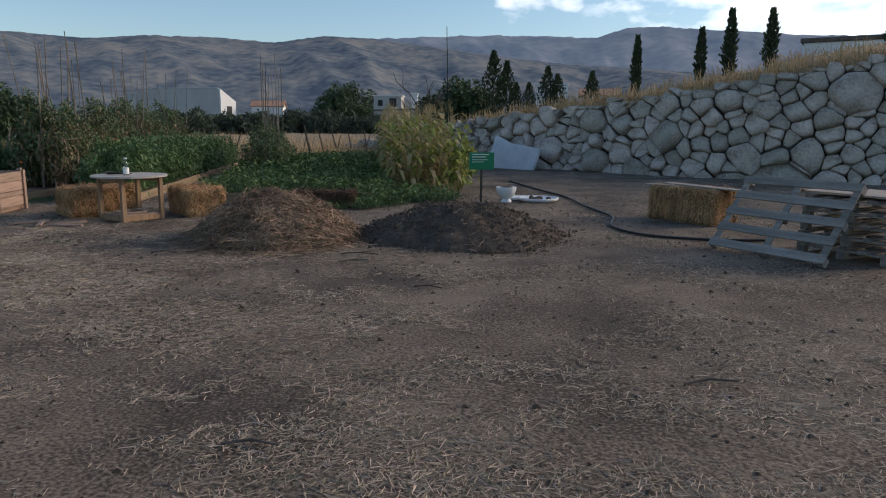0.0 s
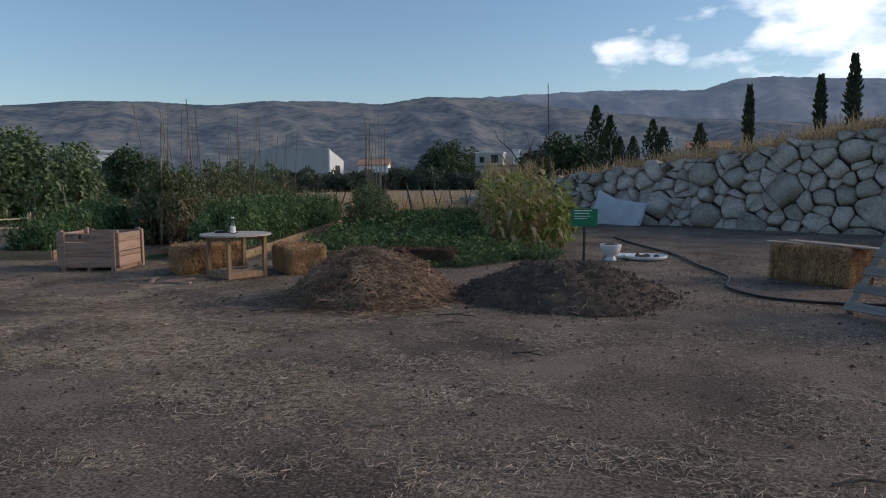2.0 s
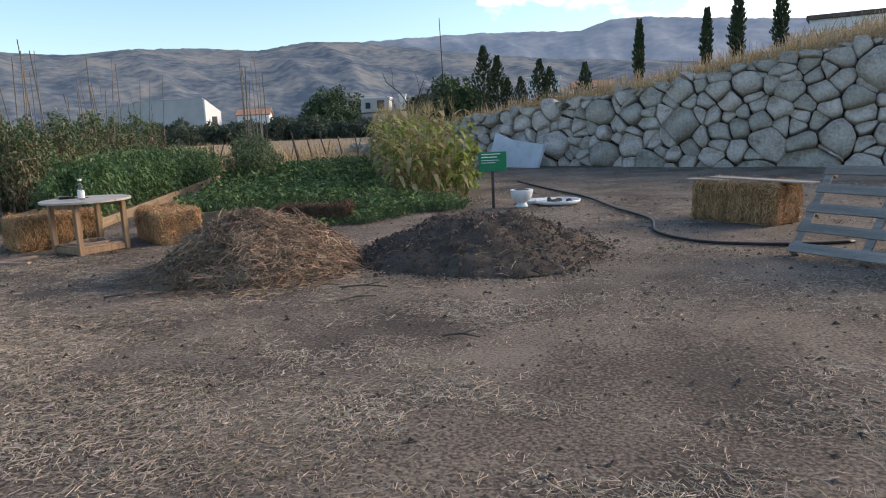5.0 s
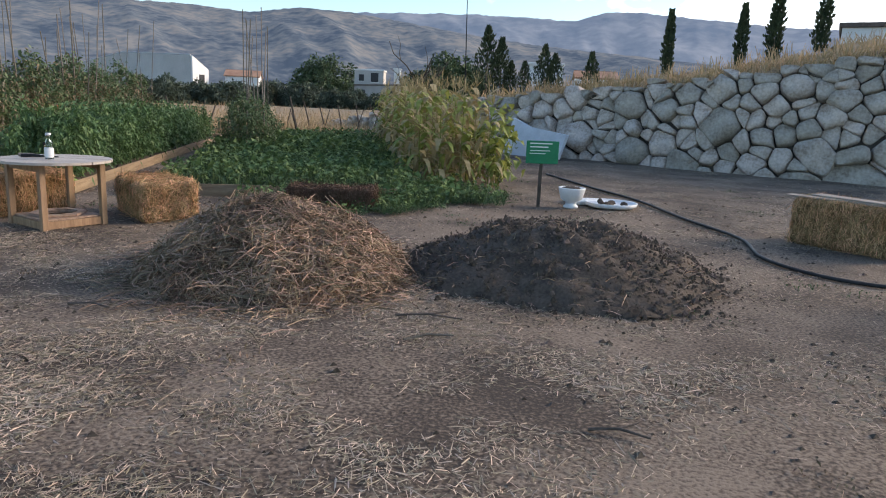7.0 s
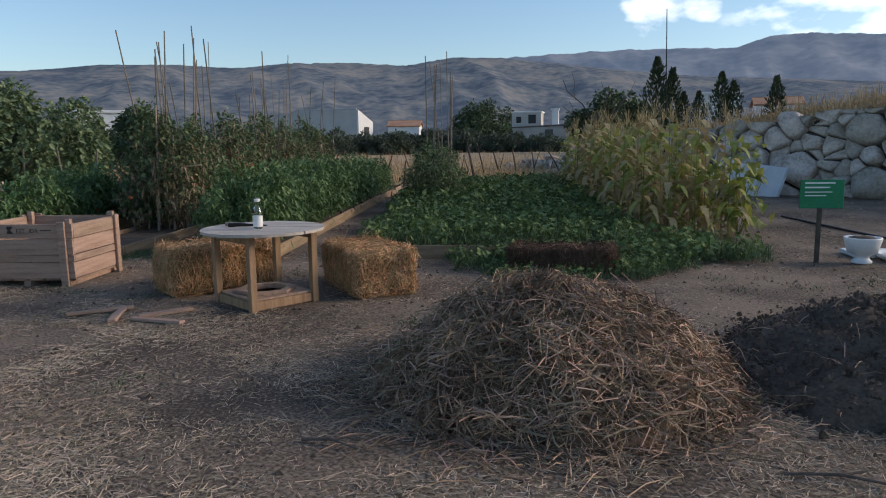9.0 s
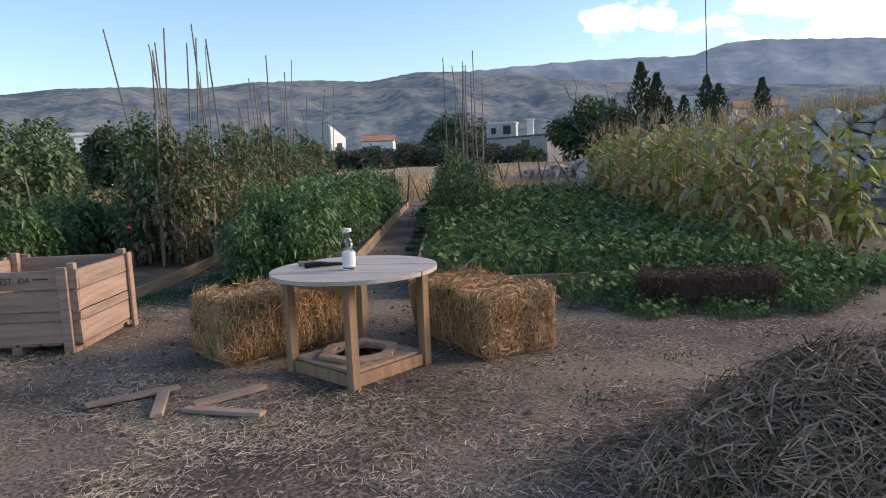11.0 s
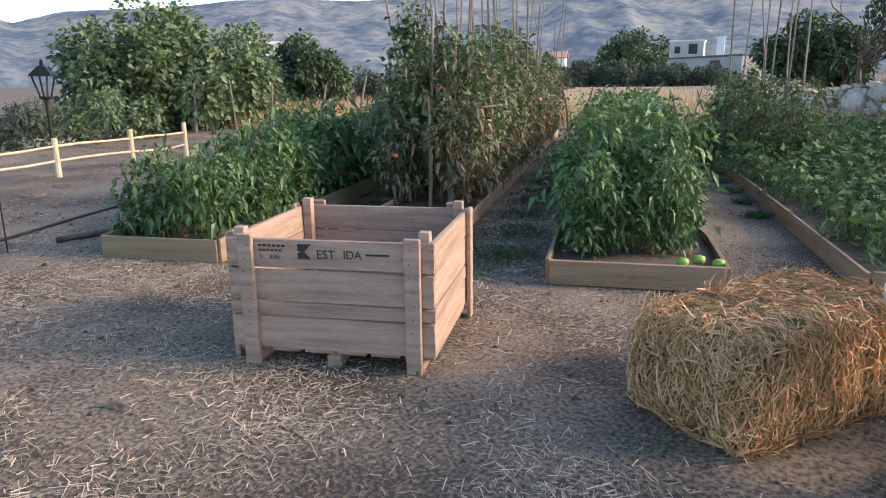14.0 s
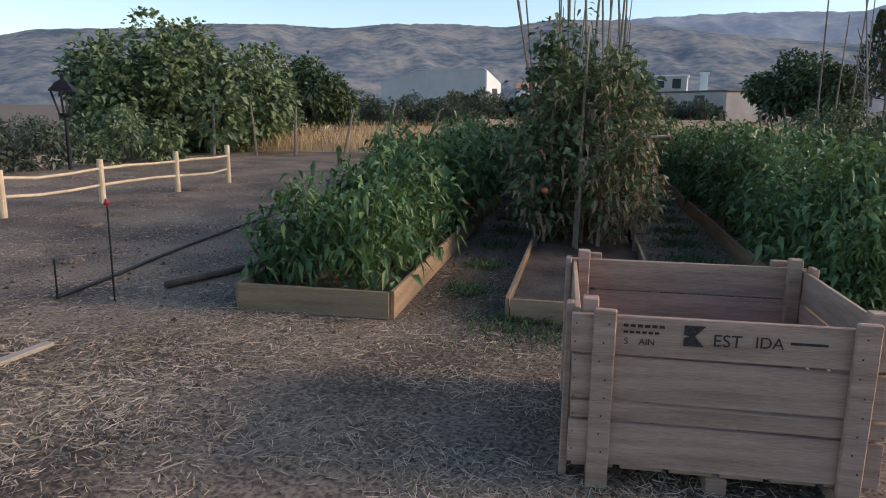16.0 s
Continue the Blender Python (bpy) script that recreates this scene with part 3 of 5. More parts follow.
def build_bank():
    """Slope of dry grass above the boulder wall."""
    n = 90
    V = []
    steps = [(0.9, -0.12), (1.6, 0.12), (3.2, 0.45), (6.0, 0.9), (10.0, 1.2), (25.0, 1.5), (70.0, 1.0)]
    for k in range(n):
        p, d, h = wall_at(WALL_LENGTH * k / (n - 1))
        back = Vector((-d.y, d.x, 0))
        for b, up in steps:
            q = p + back * (b + 0.28 * h)
            V.append(q + Vector((0, 0, h + up * min(1.0, h / 3.2) + 0.12 * noise.noise(q * 0.6))))
    m = len(steps)
    F = [(k * m + j, (k + 1) * m + j, (k + 1) * m + j + 1, k * m + j + 1) for k in range(n - 1) for j in range(m - 1)]
    tagged(new("bank", mesh_from("bank", V, F, M_FIELD, True)), "sloping bank of dry earth above the boulder wall", "bank", kind="structure")
    N = 15000
    A = np.zeros((N, 3))
    for i in range(N):
        p, d, h = wall_at(rng.uniform(6, WALL_LENGTH))
        back = Vector((-d.y, d.x, 0))
        b = 0.9 + rng.exponential(2.0)
        q = p + back * (b + 0.28 * h)
        A[i] = q + Vector((0, 0, h + float(np.interp(b, [s[0] for s in steps], [s[1] for s in steps])) * min(1.0, h / 3.2) - 0.05))
    hh = rng.uniform(0.06, 0.24, N) * rng.choice([1, 1, 1, 1, 1, 1.8, 2.8], N)
    lean = rng.normal(0, 0.1, (N, 3)) * (1, 1, 0)
    up = np.stack([0 * hh, 0 * hh, hh], 1)
    tagged(new("bank_grass", strands("bank_grass", A, A + up * 0.6 + lean * 0.4, A + up + lean, 0.012, M_DRYGRASS)), "tall dry yellow grass on the bank", "grass", kind="stuff")


build_wall()
build_bank()


def bank_top(x, y):
    """Height of the bank at a place behind the wall."""
    best = min((wall_at(WALL_LENGTH * k / 200) for k in range(201)), key=lambda w: (w[0].x - x) ** 2 + (w[0].y - y) ** 2)
    p, d, h = best
    b = math.hypot(p.x - x, p.y - y) - 0.28 * h
    return h + float(np.interp(b, [0.9, 1.6, 3.2, 6, 10, 25, 70], [-0.12, 0.12, 0.45, 0.9, 1.2, 1.5, 1.0])) * min(1.0, h / 3.2)


# ---- trees ----
def limbs(bm_list, base, tip, r0, r1, bends=4, wob=0.1):
    base, tip = Vector(base), Vector(tip)
    pts = [base.lerp(tip, k / bends) + Vector((random.uniform(-wob, wob), random.uniform(-wob, wob), 0)) * (0 < k < bends) for k in range(bends + 1)]
    bm_list.append((pts, r0, r1))


def joined_tubes(specs, sides=6):
    out = bmesh.new()
    for pts, r0, r1 in specs:
        b = tube(pts, r0, r1, sides)
        me = bpy.data.meshes.new("limb")
        b.to_mesh(me)
        b.free()
        out.from_mesh(me)
        bpy.data.meshes.remove(me)
    return out


def crown_leaves(centres, radii, count, size, mat, width=0.55, droop=0.25, flat=1.0):
    centres, radii = np.asarray(centres, float), np.asarray(radii, float)
    pick = rng.choice(len(centres), count, p=radii ** 2 / (radii ** 2).sum())
    d = unit(rng.normal(0, 1, (count, 3)))
    r = radii[pick] * rng.uniform(0.55, 1.08, count)
    P = centres[pick] + d * r[:, None] * (1, 1, flat)
    D = d + rng.normal(0, 0.6, (count, 3))
    L = size * rng.uniform(0.6, 1.35, count)
    return leaves("crown", P, D, L, L * width, mat, droop)


def tree(name, x, y, z, height, spread, mat, label, category, clumps=26, count=5200, leaf=0.16, low=0.25, group="", width=0.55):
    t = thing(name, pose(x, y, z - fall(x, y), 0, 0, random.uniform(0, 360)), label, category, group)
    specs, cs, rs = [], [], []
    fork = height * low
    limbs(specs, (0, 0, -0.1), (0.05, 0, fork), 0.05 * height * 0.6, 0.035 * height * 0.6)
    for k in range(clumps):
        a = k * 2.4 + random.uniform(-0.4, 0.4)
        f = ((k + 0.5) / clumps) ** 0.5
        h = random.uniform(0.35 if low > 0.1 else 0.04, 1.0)
        rad = spread * f * (1 - 0.55 * max(0, h - 0.5)) * (0.75 + 0.25 * min(1, h * 2))
        c = Vector((math.cos(a) * rad, math.sin(a) * rad, fork * 0.8 + (height - fork * 0.8) * h * (1 - 0.35 * f * f) * 0.93))
        cs.append(c)
        rs.append(random.uniform(0.16, 0.30) * (spread + height) * 0.42)
        if k % 2 == 0:
            limbs(specs, (0.05, 0, fork * random.uniform(0.6, 1)), c, 0.016 * height, 0.005 * height, 3, 0.1 * spread)
    part("trunk", joined_tubes(specs), M_BARK, t, "forked brown trunk with limbs")
    part("crown", crown_leaves(cs, rs, count, leaf, mat, width), mat, t)
    return t


def cypress(x, y, z, height, girth, group="dark cypresses"):
    t = thing("cypress", pose(x, y, z), "slender dark green cypress tree", "tree", group)
    part("trunk", tube([(0, 0, -0.3), (0.02, 0, height * 0.5), (0, 0, height * 0.93)], girth * 0.12, 0.01), M_BARK, t)
    n = 1500
    f = rng.random(n) ** 0.85
    r = girth * np.sin(np.pi * (0.08 + 0.9 * f) ** 0.75) * rng.uniform(0.6, 1.1, n) + 0.02
    a = rng.uniform(0, 2 * np.pi, n)
    lump = 1 + 0.6 * np.sin(a * 3 + f * 23) * np.sin(f * 31)
    P = np.stack([np.cos(a) * r * lump, np.sin(a) * r * lump, height * (0.03 + 0.97 * f)], 1)
    D = np.stack([np.cos(a) * 0.5, np.sin(a) * 0.5, np.ones(n)], 1)
    L = rng.uniform(0.5, 1.2, n) * height * 0.05 + 0.06
    part("crown", leaves("crown", P, D, L, L * 0.45, M_CYPRESS, 0.05), M_CYPRESS, t)


tree("fig_tree", -29.2, 27.4, 0.0, 4.6, 3.8, M_FIG, "broad leafy green fig tree beside the rail fence", "tree", 80, 24000, 0.23, 0.05, width=0.75)
tree("shrub", -25.3, 22.2, -0.1, 1.7, 1.5, M_FIG, "dusty green shrub beside the rail fence", "shrub", 16, 1800, 0.16, 0.1)
tree("shrub", -25.4, 19.6, -0.1, 1.2, 1.2, M_OLIVE, "grey-green low shrub beyond the rail fence", "shrub", 16, 1800, 0.16, 0.1)
for ox, oy, oh in ((-50, 24, 1.8), (-47, 31, 2.2), (-56, 18, 2.0), (-44, 19, 1.3), (-53, 36, 2.4)):
    tree("olive_tree", ox, oy, 0, oh, 2.6, M_OLIVE, "low rounded grey-green olive tree", "tree", 22, 3500, 0.2, 0.04, "olive trees on the low ground", 0.3)
tree("dark_tree", -32.6, 38.0, 0.3, 4.0, 1.9, M_DARKLEAF, "dark green round-crowned tree", "tree", 34, 7000, 0.26, 0.08)
tree("dark_tree", -36.4, 38.6, 0.3, 3.2, 1.7, M_DARKLEAF, "dark green round-crowned tree", "tree", 30, 5000, 0.26, 0.08)
tree("dark_tree", -44.6, 126.6, 0.0, 8.6, 6.6, M_DARKLEAF, "dark green broad tree beyond the field", "tree", 44, 9000, 0.6, 0.08)
for ox, oy, oh, os_ in ((-41.0, 68.9, 2.9, 3.4), (-36.0, 72.5, 2.6, 2.6), (-44.5, 92.0, 3.2, 4.0), (-40.5, 95.0, 3.4, 4.2), (-36.0, 96.5, 3.1, 4.0), (-31.5, 97.5, 2.7, 3.6), (-48.0, 90.0, 3.0, 3.6), (-27.0, 99.0, 2.4, 3.4), (-33.8, 45.5, 2.5, 2.3), (-31.0, 47.5, 1.9, 1.8)):
    tree("olive_tree", ox, oy, 0.3, oh * 0.88, os_ * 1.15, M_OLIVE, "rounded grey-green olive tree at the edge of the field", "tree", 34, 8000, 0.5 if oy > 60 else 0.24, 0.04, "olive trees along the field", 0.3)
tree("dark_tree", -14.6, 80.0, 0.8, 6.2, 3.7, M_DARKLEAF, "dense dark green tree beside the cypresses", "tree", 40, 7000, 0.5, 0.08)
tree("dark_tree", -11.2, 76.0, 0.8, 4.9, 2.0, M_DARKLEAF, "dense dark green tree beside the cypresses", "tree", 30, 4000, 0.45, 0.08)
for cx, cy, ct, cg in ((-8.9, 69.6, 8.3, 0.85), (-7.7, 69.8, 7.4, 0.7), (-6.8, 69.8, 5.5, 0.5), (-5.6, 69.8, 5.5, 0.5), (-3.9, 69.8, 6.9, 0.7), (-3.0, 69.8, 6.2, 0.65), (0.1, 69.7, 6.4, 0.6)):
    cypress(cx, cy, 2.2, ct - 2.2, cg, "cypresses beside the town")
for cx, cy, ct, cg in ((2.9, 36.6, 5.5, 0.14), (5.55, 36.4, 5.75, 0.15), (6.7, 36.3, 6.45, 0.2), (8.25, 36.0, 6.4, 0.21), (12.4, 35.0, 5.6, 0.2)):
    cz = bank_top(cx, cy)
    cypress(cx, cy, cz, ct - cz, cg, "young cypresses on the bank")


def bare_tree():
    t = thing("bare_tree", pose(-8.4, 41.0, 0.4), "leafless dark grey tree with thin twisted branches", "tree")
    specs = []
    limbs(specs, (0, 0, -0.2), (0.2, 0, 1.9), 0.13, 0.08)
    for k in range(14):
        a = random.uniform(0, 6.28)
        b = Vector((0.15, 0, random.uniform(1.2, 1.9)))
        tip = b + Vector((math.cos(a) * 1.5, math.sin(a) * 1.5, random.uniform(0.3, 2.2)))
        limbs(specs, b, tip, 0.05, 0.012, 4, 0.2)
        limbs(specs, b.lerp(tip, 0.6), tip + Vector((random.uniform(-0.6, 0.6), 0.2, random.uniform(0, 0.7))), 0.02, 0.008, 3, 0.12)
    part("trunk", joined_tubes(specs, 5), M_STAKE, t)


bare_tree()


# ---- buildings ----
def building(name, m, sx, sy, h, label, roof="flat", rise=1.0, wins=(), wallmat=None, roofmat=None, group=""):
    """A house: walls, a roof of its own and windows set into the front (-y) and side (+x) faces."""
    b = thing(name, m, label, "building", group)
    wallmat = wallmat or M_PLASTER
    bm = bmesh.new()
    prof = [(-sx / 2, 0), (sx / 2, 0), (sx / 2, h), (-sx / 2, h)]
    if roof == "gable_x":
        lo = [bm.verts.new((-sx / 2, y, z)) for y, z in ((-sy / 2, -1), (sy / 2, -1), (sy / 2, h), (0, h + rise), (-sy / 2, h))]
        hi = [bm.verts.new((sx / 2, v.co.y, v.co.z)) for v in lo]
    else:
        lo = [bm.verts.new((x, -sy / 2, z - (1 if z == 0 else 0))) for x, z in prof]
        hi = [bm.verts.new((v.co.x, sy / 2, v.co.z)) for v in lo]
    bm.faces.new(lo), bm.faces.new(hi[::-1])
    k = len(lo)
    for i in range(k):
        bm.faces.new((lo[i], hi[i], hi[(i + 1) % k], lo[(i + 1) % k]))
    bmesh.ops.recalc_face_normals(bm, faces=bm.faces)
    part("wall", bm, wallmat, b)
    if roof == "gable_x":
        for side in (-1, 1):
            slope = math.atan2(rise, sy / 2)
            rb = box(sx + 0.5, math.hypot(rise, sy / 2) + 0.3, 0.16, 0.02)
            part("roof", rb, roofmat or M_TILE, b, m=Matrix.Translation((0, side * sy / 4, h + rise / 2 + 0.03)) @ Matrix.Rotation(-side * slope, 4, "X"))
    else:
        part("roof", box(sx + 0.3, sy + 0.3, 0.22, 0.03), roofmat or M_PLASTER, b, m=Matrix.Translation((0, 0, h + 0.005)))
    for face, a, z, w, hh in wins:
        w_ob = part("window", box(w, 0.08, hh, 0.01), M_DARK, b, m=(Matrix.Translation((a, -sy / 2 - 0.02, z)) if face == "front" else Matrix.Translation((sx / 2 + 0.02, a, z)) @ Matrix.Rotation(radians(90), 4, "Z")))
        part("sill", box(w + 0.16, 0.16, 0.07, 0.01), M_PLASTER, w_ob, m=Matrix.Translation((0, -0.03, -0.07)))


def warehouse():
    """A long shed: a wide blind front with a sloping shoulder and a sunlit end wall."""
    b = thing("warehouse", pose(-58.1, 104.3, 0), "long pale grey warehouse, its end wall coloured whiter for the sun on it", "building")
    front = [(-25.9, 9.7, -2), (0, 0, -2), (0, 0, 7.1), (-15.2, 5.7, 7.5), (-25.9, 9.7, 5.8)]
    deep = Vector((0.5, 3.7, 0))
    rear = [(x + deep.x, y + deep.y, z - (1.9 if z > 0 else 0)) for x, y, z in front]
    # Front greyer, end wall whiter: shade and sun are put into the wall colours.
    part("wall", mesh_from("wall", front + rear, [(0, 1, 2, 3, 4), (9, 8, 7, 6, 5), (1, 6, 7, 2), (0, 4, 9, 5)], M_SHED), M_SHED, b, "rendered front wall, coloured greyer for the shade on it")
    part("end_wall", mesh_from("end_wall", [(0.02, 0.05, -2), (0.52, 3.7, -2), (0.52, 3.7, 5.2), (0.02, 0.05, 7.05), (0.3, 0.0, -2), (0.8, 3.7, -2), (0.8, 3.7, 5.2), (0.3, 0.0, 7.05)], [(4, 5, 6, 7), (0, 4, 7, 3), (3, 7, 6, 2), (0, 3, 2, 1), (1, 2, 6, 5)], M_PLASTER), M_PLASTER, b, "rendered end wall, coloured whiter for the sun on it")
    for i, k in ((2, 3), (3, 4)):
        q = [front[i], front[k], rear[k], rear[i]]
        part("roof", mesh_from("roof", [(x, y - 0.12 * (m < 2), z + 0.02) for m, (x, y, z) in enumerate(q)] + [(x, y - 0.12 * (m < 2), z + 0.16) for m, (x, y, z) in enumerate(q)], [(0, 3, 2, 1), (4, 5, 6, 7), (0, 1, 5, 4), (1, 2, 6, 5), (2, 3, 7, 6), (3, 0, 4, 7)], M_GREYROOF), M_GREYROOF, b, "pale grey sheet roof")
    part("window", box(1.2, 0.08, 1.4, 0.01), M_DARK, b, m=Matrix.Translation((0.62, 2.0, 3.0)) @ Matrix.Rotation(radians(82), 4, "Z"))


warehouse()
building("house", pose(-53.5, 112.0, 0, 0, 0, 20), 5.0, 5, 4.4, "white house with a red tiled roof", "gable_x", 0.9, wins=(("front", -1, 1.6, 0.8, 1.0), ("front", 1, 1.6, 0.8, 1.0)))
building("house", pose(-34.5, 118.0, 0, 0, 0, 10), 4.6, 4, 6.3, "white flat-roofed house beyond the field", wallmat=M_SHED, wins=(("front", -1.2, 4.7, 0.8, 1.0), ("front", 0.9, 4.6, 1.2, 1.4)))
building("house", pose(-28.6, 111.5, 0, 0, 0, -41), 15.5, 5, 3.9, "low weathered flat-roofed house", wins=(("front", 2.6, 2.2, 2.0, 1.3), ("front", -5.0, 2.4, 0.9, 0.9)), wallmat=M_DULLPLASTER, roofmat=M_STAKE)
building("house", pose(-29.6, 116.5, 0, 0, 0, 10), 1.0, 1, 6.6, "slim white chimney block rising from a roof")
building("house", pose(-4.5, 82.0, 0, 0, 0, 5), 3.4, 4, 5.9, "pale grey house on the rise", wins=(("front", 0.4, 5.3, 0.7, 0.8),))
building("house", pose(0.6, 84.0, 0, 0, 0, 5), 4.0, 4, 4.8, "white house with a red tiled roof", "gable_x", 0.7)
building("house", pose(-50.5, 51.5, 0, 0, 0, 42), 4.5, 6, 4.3, "white two-storey house half hidden by trees", wins=(("front", -1.0, 2.4, 0.8, 1.1), ("front", 1.0, 2.4, 0.8, 1.1), ("side", 0, 2.4, 0.8, 1.1)))
building("house", pose(17.5, 45.0, 4.5, 0, 0, -18), 11.0, 6, 1.4, "low long building with a dark flat roof on the bank", roofmat=M_STAKE)


def rubble(x, y, z, w, label):
    t = thing("rubble_pile", pose(x, y, z), label, "rubble")
    V, F = [], []
    for k in range(60):
        a = random.uniform(0.1, 0.3)
        c = np.array([random.gauss(0, w * 0.32), random.gauss(0, 0.4), abs(random.gauss(0, 0.28))])
        o = len(V)
        rot = np.array(Euler((random.random() * 3, random.random() * 3, random.random() * 3)).to_matrix())
        for sx in (-1, 1):
            for sy in (-1, 1):
                for sz in (-1, 1):
                    V.append(c + rot @ (np.array([sx, sy * 0.7, sz * 0.6]) * a))
        F += [(o, o + 1, o + 3, o + 2), (o + 4, o + 6, o + 7, o + 5), (o, o + 4, o + 5, o + 1), (o + 2, o + 3, o + 7, o + 6), (o, o + 2, o + 6, o + 4), (o + 1, o + 5, o + 7, o + 3)]
    part("rubble", mesh_from("rubble", V, F, M_RUBBLE), M_RUBBLE, t)["kind"] = "stuff"


rubble(-6.0, 55.0, bank_top(-6.0, 55.0), 1.6, "pile of reddish broken bricks and rubble on the slope")


# ---- heaps, bales, table, crate ----
def heap_dome(rx, ry, h, n, seed, power=1.4, rough=0.04):
    V, F = [(0, 0, h)], []
    for i in range(1, n + 1):
        f = i / n
        for s in range(48):
            a = 2 * math.pi * s / 48
            q = Vector((math.cos(a) * f * 2.5, math.sin(a) * f * 2.5, seed))
            edge = 1 + 0.16 * noise.noise(Vector((math.cos(a) * 1.7, math.sin(a) * 1.7, seed)))
            z = h * (1 - f ** power) ** 1.15 + rough * noise.noise(q * 2.2) * (1 - f * 0.6) + rough * 0.5 * noise.noise(q * 6) - (0.03 if i == n else 0)
            V.append((rx * f * edge * math.cos(a), ry * f * edge * math.sin(a), z))
    F += [(0, 1 + s, 1 + (s + 1) % 48) for s in range(48)]
    F += [(1 + (i - 1) * 48 + s, 1 + i * 48 + s, 1 + i * 48 + (s + 1) % 48, 1 + (i - 1) * 48 + (s + 1) % 48) for i in range(1, n) for s in range(48)]
    return V, F


def on_heap(V, count, bias=1.0):
    """Random spots on a dome with the outward way at each."""
    V = np.asarray(V)
    wt = np.linalg.norm(V[:, :2], axis=1) + 0.05
    i = rng.choice(len(V), count, p=wt / wt.sum())
    f = np.linalg.norm(V[i, :2], axis=1)
    P = V[i] + rng.normal(0, 0.04, (count, 3)) * (1, 1, 0.4)
    out = unit(np.stack([V[i, 0], V[i, 1], 0 * f], 1) + 1e-6)
    return P, out


def soil_heap():
    t = thing("soil_heap", pose(-0.22, 13.72, 0), "low spread heap of dark crumbly compost soil on the ground", "soil heap")
    V, F = heap_dome(1.6, 1.4, 0.46, 26, 3.0, 1.9, 0.13)
    part("heap_body", mesh_from("heap_body", V, F, M_SOIL, True), M_SOIL, t)
    n = 11000
    P, out = on_heap(V, n)
    far = rng.random(n) < 0.12
    P[far] = P[far] + out[far] * rng.uniform(0, 0.5, (far.sum(), 1)) * (1, 1, 0)
    P[far, 2] = np.minimum(P[far, 2], 0.02)
    s = rng.uniform(0.005, 0.016, n) * rng.choice([1, 1, 1, 1, 1, 2.2], n)
    T = np.array([[1, 0, -0.4], [-0.6, 0.9, -0.4], [-0.5, -0.8, -0.4], [0.1, 0.05, 0.9], [0.5, 0.6, 0.3], [-0.6, 0.1, 0.5]])
    V2 = (P[:, None] + T[None] * s[:, None, None] * rng.uniform(0.6, 1.3, (n, 6, 1))).reshape(-1, 3)
    o = np.arange(n)[:, None] * 6
    F2 = np.concatenate([o + q for q in ([0, 1, 4], [0, 4, 3], [1, 5, 4], [4, 5, 3], [1, 2, 5], [5, 2, 3], [2, 0, 3])])
    c = part("crumb_layer", mesh_from("crumb_layer", V2, F2, M_CLOD), M_CLOD, t)
    c["kind"] = "stuff"
    P, out = on_heap(V, 500)
    a = rng.normal(0, 1, (500, 3)) * (1, 1, 0.25)
    d = unit(a) * rng.uniform(0.03, 0.1, (500, 1))
    c = part("straw_dusting", strands("straw_dusting", P - d + (0, 0, 0.015), P + (0, 0, 0.03), P + d + (0, 0, 0.015), 0.003, M_OLDSTRAW), M_OLDSTRAW, t)
    c["kind"] = "stuff"


def straw_heap():
    t = thing("straw_heap", pose(-2.72, 12.68, 0), "rounded heap of loose old straw and dry stalks on the ground", "straw heap")
    V, F = heap_dome(1.22, 1.14, 0.60, 22, 8.0, 2.3, 0.13)
    part("heap_body", mesh_from("heap_body", V, F, M_DARKSTRAW, True), M_DARKSTRAW, t)
    n = 17000
    P, out = on_heap(V, n)
    side = np.stack([-out[:, 1], out[:, 0], 0 * P[:, 0]], 1)
    slope = unit(out - np.array([0, 0, 0.6]))
    d = unit(slope * rng.normal(0, 0.8, (n, 1)) + side * rng.normal(0, 0.9, (n, 1)) + rng.normal(0, 0.22, (n, 3)))
    L = rng.uniform(0.04, 0.16, (n, 1))
    up = out * 0.02 + np.array([0, 0, 0.025])
    A, C = P - d * L + rng.uniform(-0.01, 0.035, (n, 1)) * up / 0.03, P + d * L + rng.uniform(-0.01, 0.035, (n, 1)) * up / 0.03
    A[:, 2], C[:, 2] = np.maximum(A[:, 2], 0.01), np.maximum(C[:, 2], 0.01)
    c = part("straw_cover", strands("straw_cover", A, P + up * rng.uniform(0.3, 1.6, (n, 1)) + rng.normal(0, 0.018, (n, 3)), C, rng.uniform(0.0018, 0.0046, n), M_OLDSTRAW), M_OLDSTRAW, t)
    c["kind"] = "stuff"
    n = 1500
    a = rng.uniform(0, 2 * np.pi, n)
    r = 1.15 + np.abs(rng.normal(0, 0.24, n))
    P = np.stack([np.cos(a) * r, np.sin(a) * r, 0.012 + 0 * a], 1)
    d = unit(rng.normal(0, 1, (n, 3)) * (1, 1, 0.05)) * rng.uniform(0.04, 0.16, (n, 1))
    c = part("loose_straw", strands("loose_straw", P - d, P + (0, 0, 0.02), P + d, 0.003, M_OLDSTRAW), M_OLDSTRAW, t)
    c["kind"] = "stuff"


